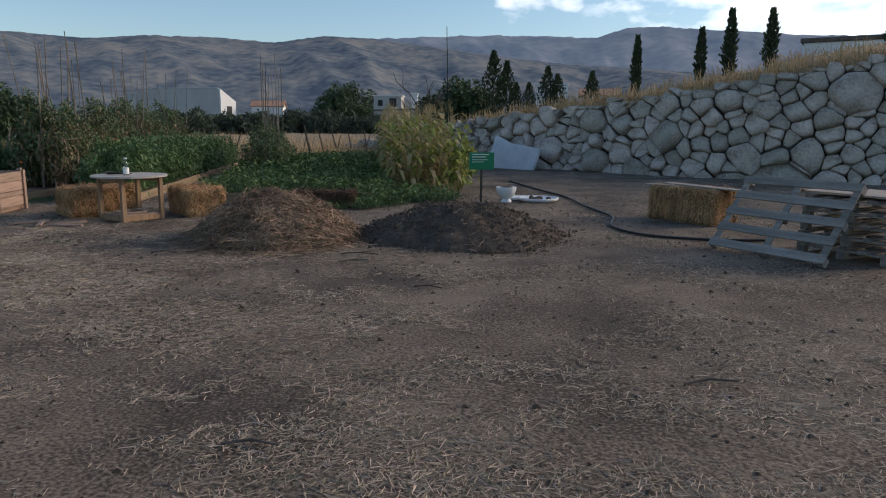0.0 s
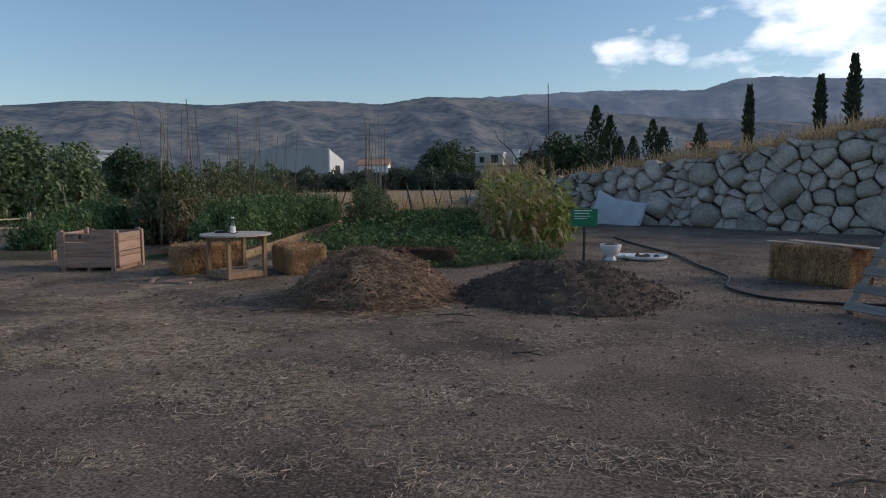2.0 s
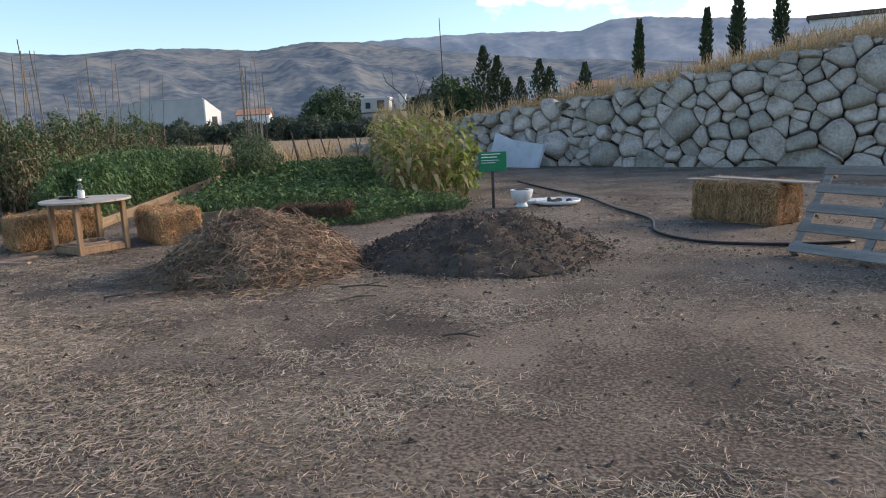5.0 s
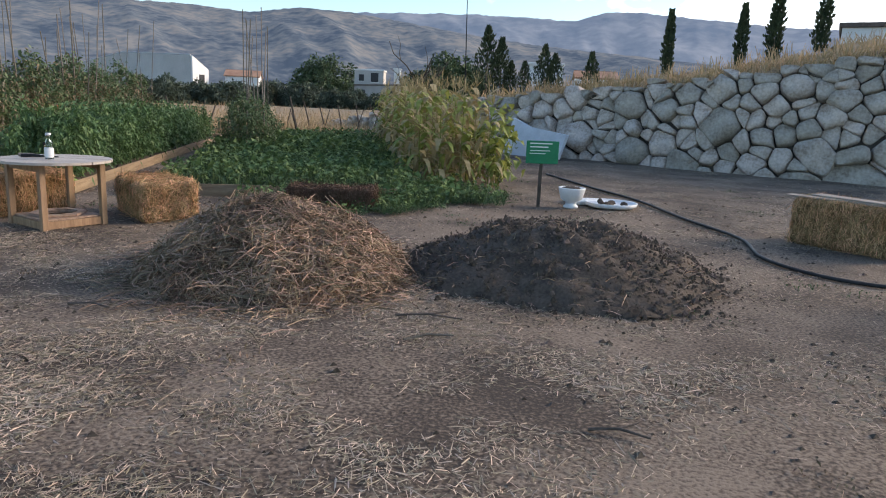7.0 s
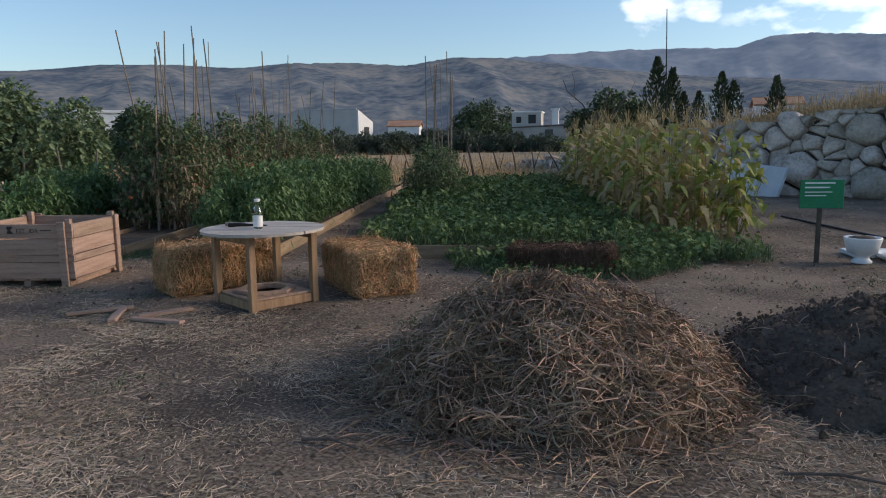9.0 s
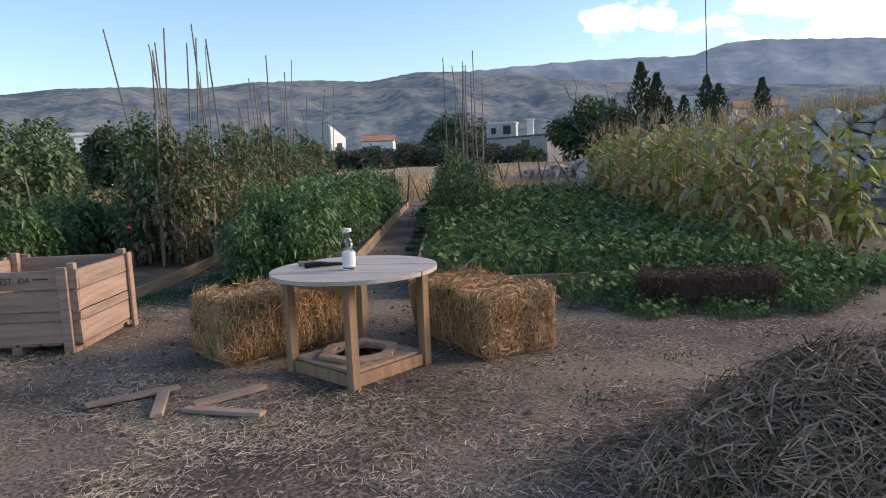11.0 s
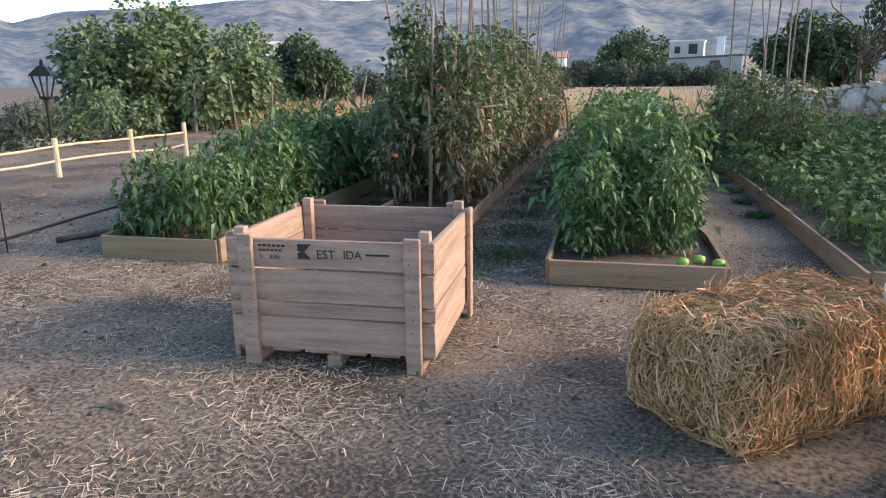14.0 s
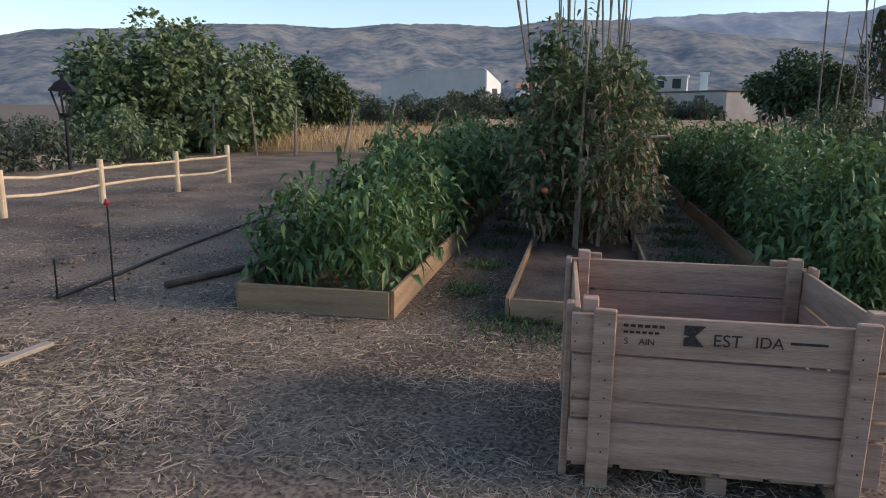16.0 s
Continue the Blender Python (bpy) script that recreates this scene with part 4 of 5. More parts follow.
def bale(m, L, W, H, label, mat=None, core=None, group="straw bales", count=15000):
    mat, core = mat or M_STRAW, core or M_BALECORE
    t = thing("straw_bale", m, label, "straw bale", group)
    bm = bmesh.new()
    bmesh.ops.create_cube(bm, size=1)
    bmesh.ops.subdivide_edges(bm, edges=bm.edges[:], cuts=9, use_grid_fill=True)
    for v in bm.verts:
        d = Vector((abs(v.co.x * 2) ** 14, abs(v.co.y * 2) ** 14, abs(v.co.z * 2) ** 14))
        k = (d.x + d.y + d.z) ** (1 / 14)
        c = Vector((v.co.x * L, v.co.y * W, v.co.z * H)) * (1 / max(k, 0.3)) * max(abs(v.co.x), abs(v.co.y), abs(v.co.z)) * 2
        c *= 0.99 + 0.06 * noise.noise(c * 5 + m.translation) + 0.03 * noise.noise(c * 11)
        dent = 0.02 * (math.exp(-((c.x - L * 0.2) / 0.03) ** 2) + math.exp(-((c.x + L * 0.2) / 0.03) ** 2))
        c.z -= dent * (1 if c.z > 0 else -1)
        v.co = Vector((c.x, c.y, max(c.z + H / 2, 0)))
    P = np.array([v.co[:] for v in bm.verts])
    bm.normal_update()
    N = np.array([v.normal[:] for v in bm.verts])
    part("bale_core", bm, core, t, smooth=True)
    i = rng.integers(0, len(P), count)
    p, nn = P[i] + rng.normal(0, 0.04, (count, 3)), N[i]
    p = p - nn * ((p - P[i]) * nn).sum(1, keepdims=True)
    tang = rng.normal(0, 1, (count, 3)) * (0.5, 1.0, 1.5)
    tang = unit(tang - nn * (tang * nn).sum(1, keepdims=True)) + nn * rng.uniform(-0.08, 0.32, (count, 1))
    d = unit(tang) * rng.uniform(0.015, 0.085, (count, 1))
    A, C = p - d * 0.7, p + d
    A, C = A + nn * 0.006, C + nn * 0.006
    A[:, 2], C[:, 2] = np.maximum(A[:, 2], 0.004), np.maximum(C[:, 2], 0.004)
    c = part("straw", strands("straw", A, p + nn * rng.uniform(0.006, 0.02, (count, 1)), C, rng.uniform(0.0013, 0.0036, count), mat), mat, t)
    c["kind"] = "stuff"
    for sx in (-0.2, 0.2):
        ring = [(sx * L, W * 0.5 * c2, H / 2 + H * 0.5 * s2) for c2, s2 in ((-0.97, -0.97), (-1.01, 0), (-0.95, 0.93), (0, 0.97), (0.95, 0.93), (1.01, 0), (0.97, -0.97))]
        part("twine", tube(ring, 0.004, sides=4), M_TWINE, t)


def line_pose(ax, ay, bx, by, z=0.0):
    """Pose at the middle of a ground line, x along it."""
    return pose((ax + bx) / 2, (ay + by) / 2, z, 0, 0, math.degrees(math.atan2(by - ay, bx - ax)))


soil_heap()
straw_heap()
bale(pose(-6.98, 14.34, 0, 0, 0, 61), 1.18, 0.66, 0.50, "golden straw bale with frayed edges beside the table")
bale(pose(-5.38, 14.9, 0, 0, 0, 139), 1.22, 0.64, 0.47, "golden-brown straw bale on the ground beside the table")
bale(pose(-3.62, 16.62, 0, 0, 0, 12), 1.2, 0.5, 0.30, "damp dark brown straw bale among squash leaves", M_DARKSTRAW, M_DARKSTRAW)
bale(pose(3.35, 16.35, 0, 0, 0, -43), 1.35, 0.70, 0.58, "yellowish straw bale with boards lying on top")


def round_table():
    t = thing("round_table", pose(-5.985, 13.9, 0, 0, 0, -22), "round table of bleached planks on a boxy pine stand", "table")
    H, R = 0.755, 0.60
    edges = [-R, -0.25, 0.12, 0.39, R]
    for a, b in zip(edges, edges[1:]):
        a, b = a + 0.009, b - 0.009
        V, n = [], 14
        for z in (H - 0.028, H):
            for k in range(n + 1):
                y = a + (b - a) * k / n
                x = math.sqrt(max(R * R - y * y, 0.0004))
                V += [(-x, y, z), (x, y, z)]
        o = 2 * (n + 1)
        F = []
        for k in range(n):
            q = 2 * k
            F += [(q, q + 2, q + 3, q + 1), (o + q, o + q + 1, o + q + 3, o + q + 2), (q, o + q, o + q + 2, q + 2), (q + 1, q + 3, o + q + 3, o + q + 1)]
        F += [(0, 1, o + 1, o), (2 * n, o + 2 * n, o + 2 * n + 1, 2 * n + 1)]
        part("tabletop_plank", mesh_from("tabletop_plank", V, F, M_TABLEWOOD), M_TABLEWOOD, t, m=Matrix.Rotation(radians(12 + 22), 4, "Z"))
    q = 0.343
    for sx in (-1, 1):
        for sy in (-1, 1):
            part("leg", box(0.066, 0.066, H - 0.03, 0.004), M_LEG, t, m=Matrix.Translation((sx * q, sy * q, 0)))
    for s in (-1, 1):
        part("skirt_board", box(2 * q - 0.066, 0.028, 0.085, 0.003), M_LEG, t, m=Matrix.Translation((0, s * q, 0.01)))
        part("skirt_board", box(2 * q - 0.066, 0.028, 0.085, 0.003), M_LEG, t, m=Matrix.Translation((s * q, 0, 0.01)) @ Matrix.Rotation(radians(90), 4, "Z"))
        part("rail", box(2 * q - 0.07, 0.028, 0.08, 0.003), M_LEG, t, m=Matrix.Translation((0, s * q, H - 0.11)))
    # bottom shelf with a round hole in it
    V, n, hole, w = [], 48, 0.20, q - 0.015
    for z in (0.097, 0.117):
        for k in range(n):
            a = 2 * math.pi * k / n
            c, s = math.cos(a), math.sin(a)
            m = w / max(abs(c), abs(s))
            V += [(c * hole, s * hole, z), (c * m, s * m, z)]
    F = []
    for k in range(n):
        i, j, o = 2 * k, 2 * ((k + 1) % n), 2 * n
        F += [(i, j, j + 1, i + 1), (o + i, o + i + 1, o + j + 1, o + j), (i, o + i, o + j, j), (i + 1, j + 1, o + j + 1, o + i + 1)]
    part("shelf", mesh_from("shelf", V, F, M_WOOD), M_WOOD, t, "square plank shelf with a round hole")
    for k in range(6):
        a0, a1 = radians(60 * k + 10), radians(60 * k + 68)
        V = []
        for z in (0.121, 0.147):
            V += [(0.30 * math.cos(a0), 0.30 * math.sin(a0), z), (0.30 * math.cos(a1), 0.30 * math.sin(a1), z), (0.205 * math.cos(a1), 0.205 * math.sin(a1), z), (0.20 * math.cos((a0 + a1) / 2), 0.20 * math.sin((a0 + a1) / 2), z), (0.205 * math.cos(a0), 0.205 * math.sin(a0), z)]
        F = [(4, 3, 2, 1, 0), (5, 6, 7, 8, 9)] + [(i, (i + 1) % 5, 5 + (i + 1) % 5, 5 + i) for i in range(5)]
        part("collar_piece", mesh_from("collar_piece", V, F, M_WOOD), M_WOOD, t)


round_table()


def bottle():
    p = bedspot(2.0, -2.66, 0.756)
    b = thing("glass_bottle", Matrix.Translation(p), "clear glass bottle with a white label and cap on the table", "bottle")
    body = [(0.043, 0), (0.046, 0.006), (0.046, 0.15), (0.043, 0.175), (0.027, 0.21), (0.024, 0.225), (0.026, 0.26), (0.026, 0.272)]
    part("body", lathe(body + [(r - 0.004, z) for r, z in body[::-1][:-2]] + [(0.039, 0.008)], 24), M_GLASS, b, smooth=True)
    part("cap", lathe([(0.029, 0.268), (0.029, 0.288), (0.026, 0.292)], 20), M_WHITE, b, "white metal cap", smooth=False)
    part("label", lathe([(0.0472, 0.02), (0.0478, 0.022), (0.0478, 0.125), (0.0472, 0.127)], 24), M_WHITE, b, "white paper label")
    part("print", box(0.03, 0.004, 0.035, 0.001), M_INK, b, m=Matrix.Translation((-0.012, -0.051, 0.16)))


def hand_tools():
    for u, v, turn, mat, lab in ((1.77, -2.43, 22, M_GREYWOOD, "grey wooden trowel handle lying on the table"), (1.83, -2.50, 32, M_IRON, "black tool handle lying on the table")):
        p = bedspot(u, v, 0.757)
        t = thing("hand_tool", Matrix.Translation(p) @ Matrix.Rotation(ROWS_TURN + radians(turn - 20), 4, "Z"), lab, "tool")
        part("handle", tube([(-0.18, 0, 0.02), (-0.06, 0, 0.022), (0.02, 0, 0.016)], 0.021, 0.014, 10), mat, t)
        part("blade", tube([(0.02, 0, 0.015), (0.2, 0.0, 0.008)], 0.01, 0.006, 8), M_IRON, t)
    # Bottle shape stands in for a thin grey, blade-like object.
    p = bedspot(1.95, -2.42, 0.757)
    t = thing("small_flask", Matrix.Translation(p), "thin grey object on the table behind a glass bottle, shaped as a small bottle", "bottle")
    part("body", lathe([(0.014, 0), (0.016, 0.01), (0.016, 0.08), (0.012, 0.10), (0.009, 0.12)], 16), M_PALLET, t, smooth=True)


bottle()
hand_tools()


def crate():
    """Open fruit bin: four boarded sides on posts."""
    t = thing("wooden_crate", pose(-9.265, 14.035, 0, 0, 0, 21.5), "large open crate of weathered pine boards with black stencilled letters", "crate")
    W, D, z0 = 1.16, 1.06, 0.095
    cuts = [(0.0, 0.19), (0.19, 0.275), (0.275, 0.46), (0.46, 0.63)]
    for face in range(4):
        wide = W if face % 2 == 0 else D - 0.055
        off = (D if face % 2 == 0 else W) / 2 - 0.0125 - (0 if face % 2 == 0 else 0.004)
        rot = Matrix.Rotation(radians(90 * face), 4, "Z")
        for k, (a, b) in enumerate(cuts):
            part("board", box(wide + random.uniform(-0.012, 0.012), 0.024, b - a - 0.010, 0.003, 0.004), M_WOOD, t, m=rot @ Matrix.Translation((random.uniform(-0.004, 0.004), -off + random.uniform(-0.002, 0.002), z0 + a)))
    for sx in (-1, 1):
        for sy in (-1, 1):
            part("post", box(0.085, 0.03, 0.745, 0.005, 0.002), M_WOOD, t, m=Matrix.Translation((sx * 0.465, sy * (D / 2 + 0.016), 0.0)))
            if sx < 0 or sy > 0:
                part("side_post", box(0.03, 0.085, 0.735, 0.005, 0.002), M_WOOD, t, m=Matrix.Translation((sx * (W / 2 + 0.016), sy * 0.44, 0.0)))
            part("corner_block", box(0.06, 0.06, 0.66, 0.004), M_WOOD, t, m=Matrix.Translation((sx * (W / 2 - 0.062), sy * (D / 2 - 0.058), 0.11)))
    for k in range(6):
        part("floor_board", box(0.165, D - 0.06, 0.02, 0.003), M_WOOD, t, m=Matrix.Translation((-0.48 + k * 0.192, 0, 0.065)))
    for sx in (-0.465, 0, 0.465):
        part("bearer", box(0.08, D - 0.02, 0.064, 0.004), M_WOOD, t, m=Matrix.Translation((sx, 0, 0)))
    y = -D / 2 - 0.003

    def letters(body, x, z, size):
        cu = bpy.data.curves.new("lettering", "FONT")
        cu.body, cu.size, cu.extrude = body, size, 0.0006
        cu.materials.append(M_INK)
        ob = new("lettering", cu)
        ob.parent = t
        ob.matrix_basis = Matrix.Translation((x, y, z)) @ Matrix.Rotation(radians(90), 4, "X")

    letters("EST", -0.065, 0.618, 0.068)
    letters("IDA", 0.085, 0.622, 0.062)
    for z, w, h in ((0.675, 0.15, 0.012), (0.650, 0.13, 0.010)):
        for k in range(6):
            part("print_mark", box(w / 8, 0.001, h, 0), M_INK, t, m=Matrix.Translation((-0.385 + k * w / 5.6, y, z)))
    letters("S", -0.39, 0.606, 0.036), letters("AIN", -0.335, 0.606, 0.036)
    for dx, w in ((0.235, 0.05), (0.30, 0.08)):
        part("print_mark", box(w, 0.001, 0.010, 0), M_INK, t, m=Matrix.Translation((dx, y, 0.642)))
    V = [(-0.17, y, 0.612), (-0.095, y, 0.612), (-0.13, y, 0.652), (-0.092, y, 0.694), (-0.17, y, 0.694), (-0.17, y, 0.656), (-0.15, y, 0.652), (-0.17, y, 0.644)]
    part("printed_emblem", mesh_from("printed_emblem", V, [(0, 1, 2, 6, 7), (2, 3, 4, 5, 6)], M_INK), M_INK, t, "black square printed emblem")
    for sx in (-1, 1):
        for k in range(8):
            part("nail_head", box(0.006, 0.004, 0.006, 0), M_INK, t, m=Matrix.Translation((sx * (0.465 + random.uniform(-0.02, 0.02)), -D / 2 - 0.0325, 0.16 + k * 0.075)))
            part("nail_head", box(0.005, 0.004, 0.005, 0), M_INK, t, m=Matrix.Translation((sx * (0.57 + random.uniform(-0.006, 0.006)), -D / 2 - 0.001, 0.15 + k * 0.075)))


crate()


def loose_plank(ax, ay, bx, by, w, label, mat=None):
    L = math.hypot(bx - ax, by - ay)
    t = thing("loose_plank", line_pose(ax, ay, bx, by, 0.012), label, "plank", "loose planks on the ground")
    part("plank_body", box(L, w, 0.028, 0.004, 0.004), mat or M_WOOD, t)


loose_plank(-7.34, 12.68, -6.98, 13.14, 0.075, "short worn pine plank lying on straw")
loose_plank(-7.04, 13.06, -6.74, 12.66, 0.075, "short worn pine plank lying on straw")
loose_plank(-6.64, 12.88, -6.40, 13.30, 0.085, "short worn pine plank lying on straw")
loose_plank(-6.64, 12.80, -6.10, 12.86, 0.075, "short worn pine plank lying on straw")
loose_plank(-12.79, 12.6, -12.92, 13.12, 0.07, "grey plank lying on bare earth", M_GREYWOOD)


# ---- raised beds ----
def raised_bed(u0, u1, v0, v1, h, label, sides="LRFB", seg=2.4):
    t = thing("raised_bed", bedpose((u0 + u1) / 2, v0), label, "raised bed", "long timber-edged beds")
    w = u1 - u0
    n = max(1, round((v1 - v0) / seg))
    step = (v1 - v0) / n
    for side, x in (("L", -w / 2), ("R", w / 2)):
        if side in sides:
            for k in range(n):
                part("board", box(step - 0.008, 0.03, h + random.uniform(-0.012, 0.012), 0.003, 0.003), M_BOARD, t, m=Matrix.Translation((x + random.uniform(-0.006, 0.006), step * (k + 0.5), 0)) @ Matrix.Rotation(radians(90 + random.uniform(-0.3, 0.3)), 4, "Z"))
                part("peg", box(0.04, 0.04, h + 0.03, 0.004), M_STAKE, t, m=Matrix.Translation((x + (0.04 if x < 0 else -0.04), step * (k + 0.98), 0)))
    for side, y in (("F", 0.0), ("B", v1 - v0)):
        if side in sides:
            part("board", box(w - 0.034, 0.03, h, 0.003, 0.002), M_BOARD, t, m=Matrix.Translation((0, y, 0)))
    V, F = [], []
    nu, nv = 8, 60
    for j in range(nv + 1):
        for i in range(nu + 1):
            x, y = -w / 2 + 0.016 + (w - 0.032) * i / nu, 0.016 + (v1 - v0 - 0.032) * j / nv
            V.append((x, y, h - 0.07 + 0.03 * noise.noise(Vector((x * 3, y * 3, u0)))))
    F = [(j * (nu + 1) + i, j * (nu + 1) + i + 1, (j + 1) * (nu + 1) + i + 1, (j + 1) * (nu + 1) + i) for j in range(nv) for i in range(nu)]
    part("soil", mesh_from("soil", V, F, M_BEDSOIL, True), M_BEDSOIL, t, "dark brown soil")
    return t


raised_bed(-4.05, -2.86, 0.12, 13.5, 0.20, "timber-edged bed planted with red pepper bushes")
raised_bed(-2.05, -0.98, 0.30, 14.5, 0.16, "timber-edged bed with staked tomato vines")
raised_bed(0.0, 1.30, 0.0, 14.5, 0.19, "timber-edged bed planted with leafy green peppers")
raised_bed(2.24, 6.2, 0.06, 14.0, 0.19, "wide timber-edged bed covered in squash vines", "LF")
loose_plank(*bedspot(0.8, 14.9)[:2], *bedspot(2.3, 14.9)[:2], 0.16, "grey board across the end of a garden path", M_GREYWOOD)


def bush_plant(name, label, category, h, r, nleaf, leaf, mat, width=0.42, droop=0.5, fruit=0, fruitmat=None, drymix=0.0, group="", base=0.25):
    """A leafy garden plant: stems and a crown of many leaves, gathered on twigs."""
    t = thing(name, Matrix.Identity(4), label, category, group)
    specs, tips = [], []
    for k in range(11):
        a, f = random.uniform(0, 6.28), random.uniform(0.2, 1)
        tip = Vector((math.cos(a) * r * f, math.sin(a) * r * f, h * random.uniform(0.5, 1.0) * (1 - 0.25 * f)))
        limbs(specs, (0, 0, 0), tip, 0.009, 0.003, 3, 0.05)
        tips.append(tip)
    part("stem", joined_tubes(specs, 4), M_BARK if drymix > 0.4 else mat, t)
    n = nleaf
    a, z = rng.uniform(0, 2 * np.pi, n), rng.uniform(base, 1, n) ** 0.8
    ph = rng.uniform(0, 6.28, 2)
    lump = 0.72 + 0.3 * np.sin(a * 3 + z * 7 + ph[0]) * np.sin(a * 2 - z * 5 + ph[1])
    z = z * (0.86 + 0.2 * np.sin(a * 2 + ph[1]))
    rr = r * np.sqrt(rng.uniform(0.08, 1, n)) * lump * np.sin(np.pi * np.clip(z * 0.8 + 0.14, 0, 1)) ** 0.5
    P = np.stack([np.cos(a) * rr, np.sin(a) * rr, z * h], 1)
    hubs = P[rng.choice(n, max(30, n // 16), replace=False)]
    gather = rng.random(n) < 0.8
    P[gather] = hubs[rng.integers(0, len(hubs), gather.sum())] + rng.normal(0, leaf * 0.75, (gather.sum(), 3))
    P[:, 2] = np.maximum(P[:, 2], 0.03)
    z = np.clip(P[:, 2] / h, 0, 1)
    D = np.stack([np.cos(a), np.sin(a), rng.normal(-0.1, 0.5, n)], 1) + rng.normal(0, 0.6, (n, 3))
    L = leaf * rng.uniform(0.55, 1.3, n)
    dry = rng.random(n) < drymix * (1.25 - z)
    part("foliage", leaves("foliage", P[~dry], D[~dry], L[~dry], L[~dry] * width, mat, droop), mat, t)
    if dry.any():
        part("withered_foliage", leaves("withered_foliage", P[dry], D[dry], L[dry], L[dry] * width * 0.7, M_DRYLEAF, 0.9), M_DRYLEAF, t, "withered brown leaves")
    for k in range(fruit):
        a = random.uniform(0, 6.28)
        f = random.uniform(0.5, 0.95)
        p = Vector((math.cos(a) * r * f, math.sin(a) * r * f, h * random.uniform(0.15, 0.55)))
        if fruitmat is M_RED:
            part("fruit", tube([p, p + Vector((0.01, 0, -0.06)), p + Vector((0.02, 0.01, -0.13))], 0.018, 0.005, 6), fruitmat, t, "red pepper")
        else:
            bm = bmesh.new()
            bmesh.ops.create_icosphere(bm, subdivisions=2, radius=0.03)
            bmesh.ops.scale(bm, vec=(1, 1, 0.85), verts=bm.verts)
            bmesh.ops.translate(bm, vec=p, verts=bm.verts)
            part("fruit", bm, fruitmat, t, "ripe tomato", smooth=True)
    return t


def plant_out(kinds, spots, size=(0.85, 1.12)):
    """Sets the kinds out on spots: the first of each kind moves to a spot, the others are copies."""
    first = set()
    for k, (u, v, z, s) in enumerate(spots):
        ob = kinds[k % len(kinds)]
        s *= random.uniform(*size)
        m = bedpose(u, v, z, random.uniform(0, 360)) @ Matrix.Scale(s, 4)
        if ob.name not in first:
            first.add(ob.name)
            ob.matrix_basis = m
        else:
            made = copy_thing(ob, m)
            made.matrix_basis = m


peppers = [bush_plant("pepper_plant", "bushy pepper plant with drooping green leaves and red peppers", "plant", 0.82, 0.46, 820, 0.112, M_PEPPER, width=0.44, droop=0.5, fruit=2, fruitmat=M_RED, group="pepper plants in the bed", base=0.08) for _ in range(4)]
plant_out(peppers, [(-3.45 + du + random.uniform(-0.08, 0.08), 0.5 + 0.62 * k + random.uniform(-0.1, 0.1), 0.12, 1.05) for k in range(19) for du in (-0.3, 0.3)], (0.62, 1.28))
greens = [bush_plant("pepper_plant", "tall bushy pepper plant with dense bright green leaves", "plant", 1.08, 0.48, 1250, 0.108, M_PEPPER, width=0.44, droop=0.45, group="green pepper plants in the bed", base=0.06) for _ in range(4)]
plant_out(greens, [(0.62 + du + random.uniform(-0.08, 0.08), 0.55 + 0.66 * k + random.uniform(-0.1, 0.1), 0.12, 0.82 if k < 1 else (1.0 if k < 12 else 0.85)) for k in range(20) for du in (-0.27, 0.25)], (0.78, 1.14))
vines = [bush_plant("tomato_plant", "tall staked tomato vine, partly withered", "plant", 1.75, 0.56, 2400, 0.085, M_TOMATO, 0.62, 0.12, 2, M_FRUIT, dm, "staked tomato vines", 0.08) for dm in (0.3, 0.55, 0.85)]
plant_out(vines, [(-1.5 + du, 2.9 + 0.72 * k + random.uniform(-0.1, 0.1), 0.1, 1.0 if k % 3 else 1.12) for k in range(16) for du in (-0.36, 0.28)], (0.75, 1.12))
climber = bush_plant("tomato_plant", "tall narrow tomato vine climbing a bundle of canes", "plant", 2.75, 0.3, 900, 0.085, M_TOMATO, 0.5, 0.45, 0, None, 0.2, "staked tomato vines", 0.2)
plant_out([climber], [(-1.62, 3.05, 0.1, 1.0)])
lowgreen = [bush_plant("tomato_plant", "grey-green tomato vine around canes", "plant", 1.45, 0.62, 1500, 0.085, M_TOMATO, 0.6, 0.3, 0, None, 0.12, "tomato vines in the squash bed", 0.05) for _ in range(2)]
plant_out(lowgreen, [(2.85 + random.uniform(-0.2, 0.5), 6.6 + 0.62 * k, 0.1, 0.95) for k in range(8)])


def squash_plant(label):
    t = thing("squash_plant", Matrix.Identity(4), label, "plant", "squash plants covering the bed")
    n = 130
    a, r = rng.uniform(0, 2 * np.pi, n), 0.64 * np.sqrt(rng.random(n))
    h = rng.uniform(0.08, 0.34, n)
    P = np.stack([np.cos(a) * r, np.sin(a) * r, h], 1)
    D = np.stack([np.cos(a), np.sin(a), rng.normal(0.05, 0.25, n)], 1) + rng.normal(0, 0.3, (n, 3)) * (1, 1, 0.3)
    L = rng.uniform(0.05, 0.125, n)
    part("foliage", leaves("foliage", P, D, L, L * 1.1, M_SQUASH, 0.25), M_SQUASH, t)
    part("stem", strands("stem", P * (0.7, 0.7, 0), P * (0.9, 0.9, 0.5), P, 0.005, M_SQUASH), M_SQUASH, t)
    n = 700
    P = rng.uniform(-0.65, 0.65, (n, 3)) * (1, 1, 0) + (0, 0, 0.02)
    part("undergrowth", leaves("undergrowth", P, rng.normal(0, 0.5, (n, 3)) + (0, 0, 0.9), rng.uniform(0.1, 0.3, n), 0.02, M_GRASSG, 0.2), M_GRASSG, t)
    return t


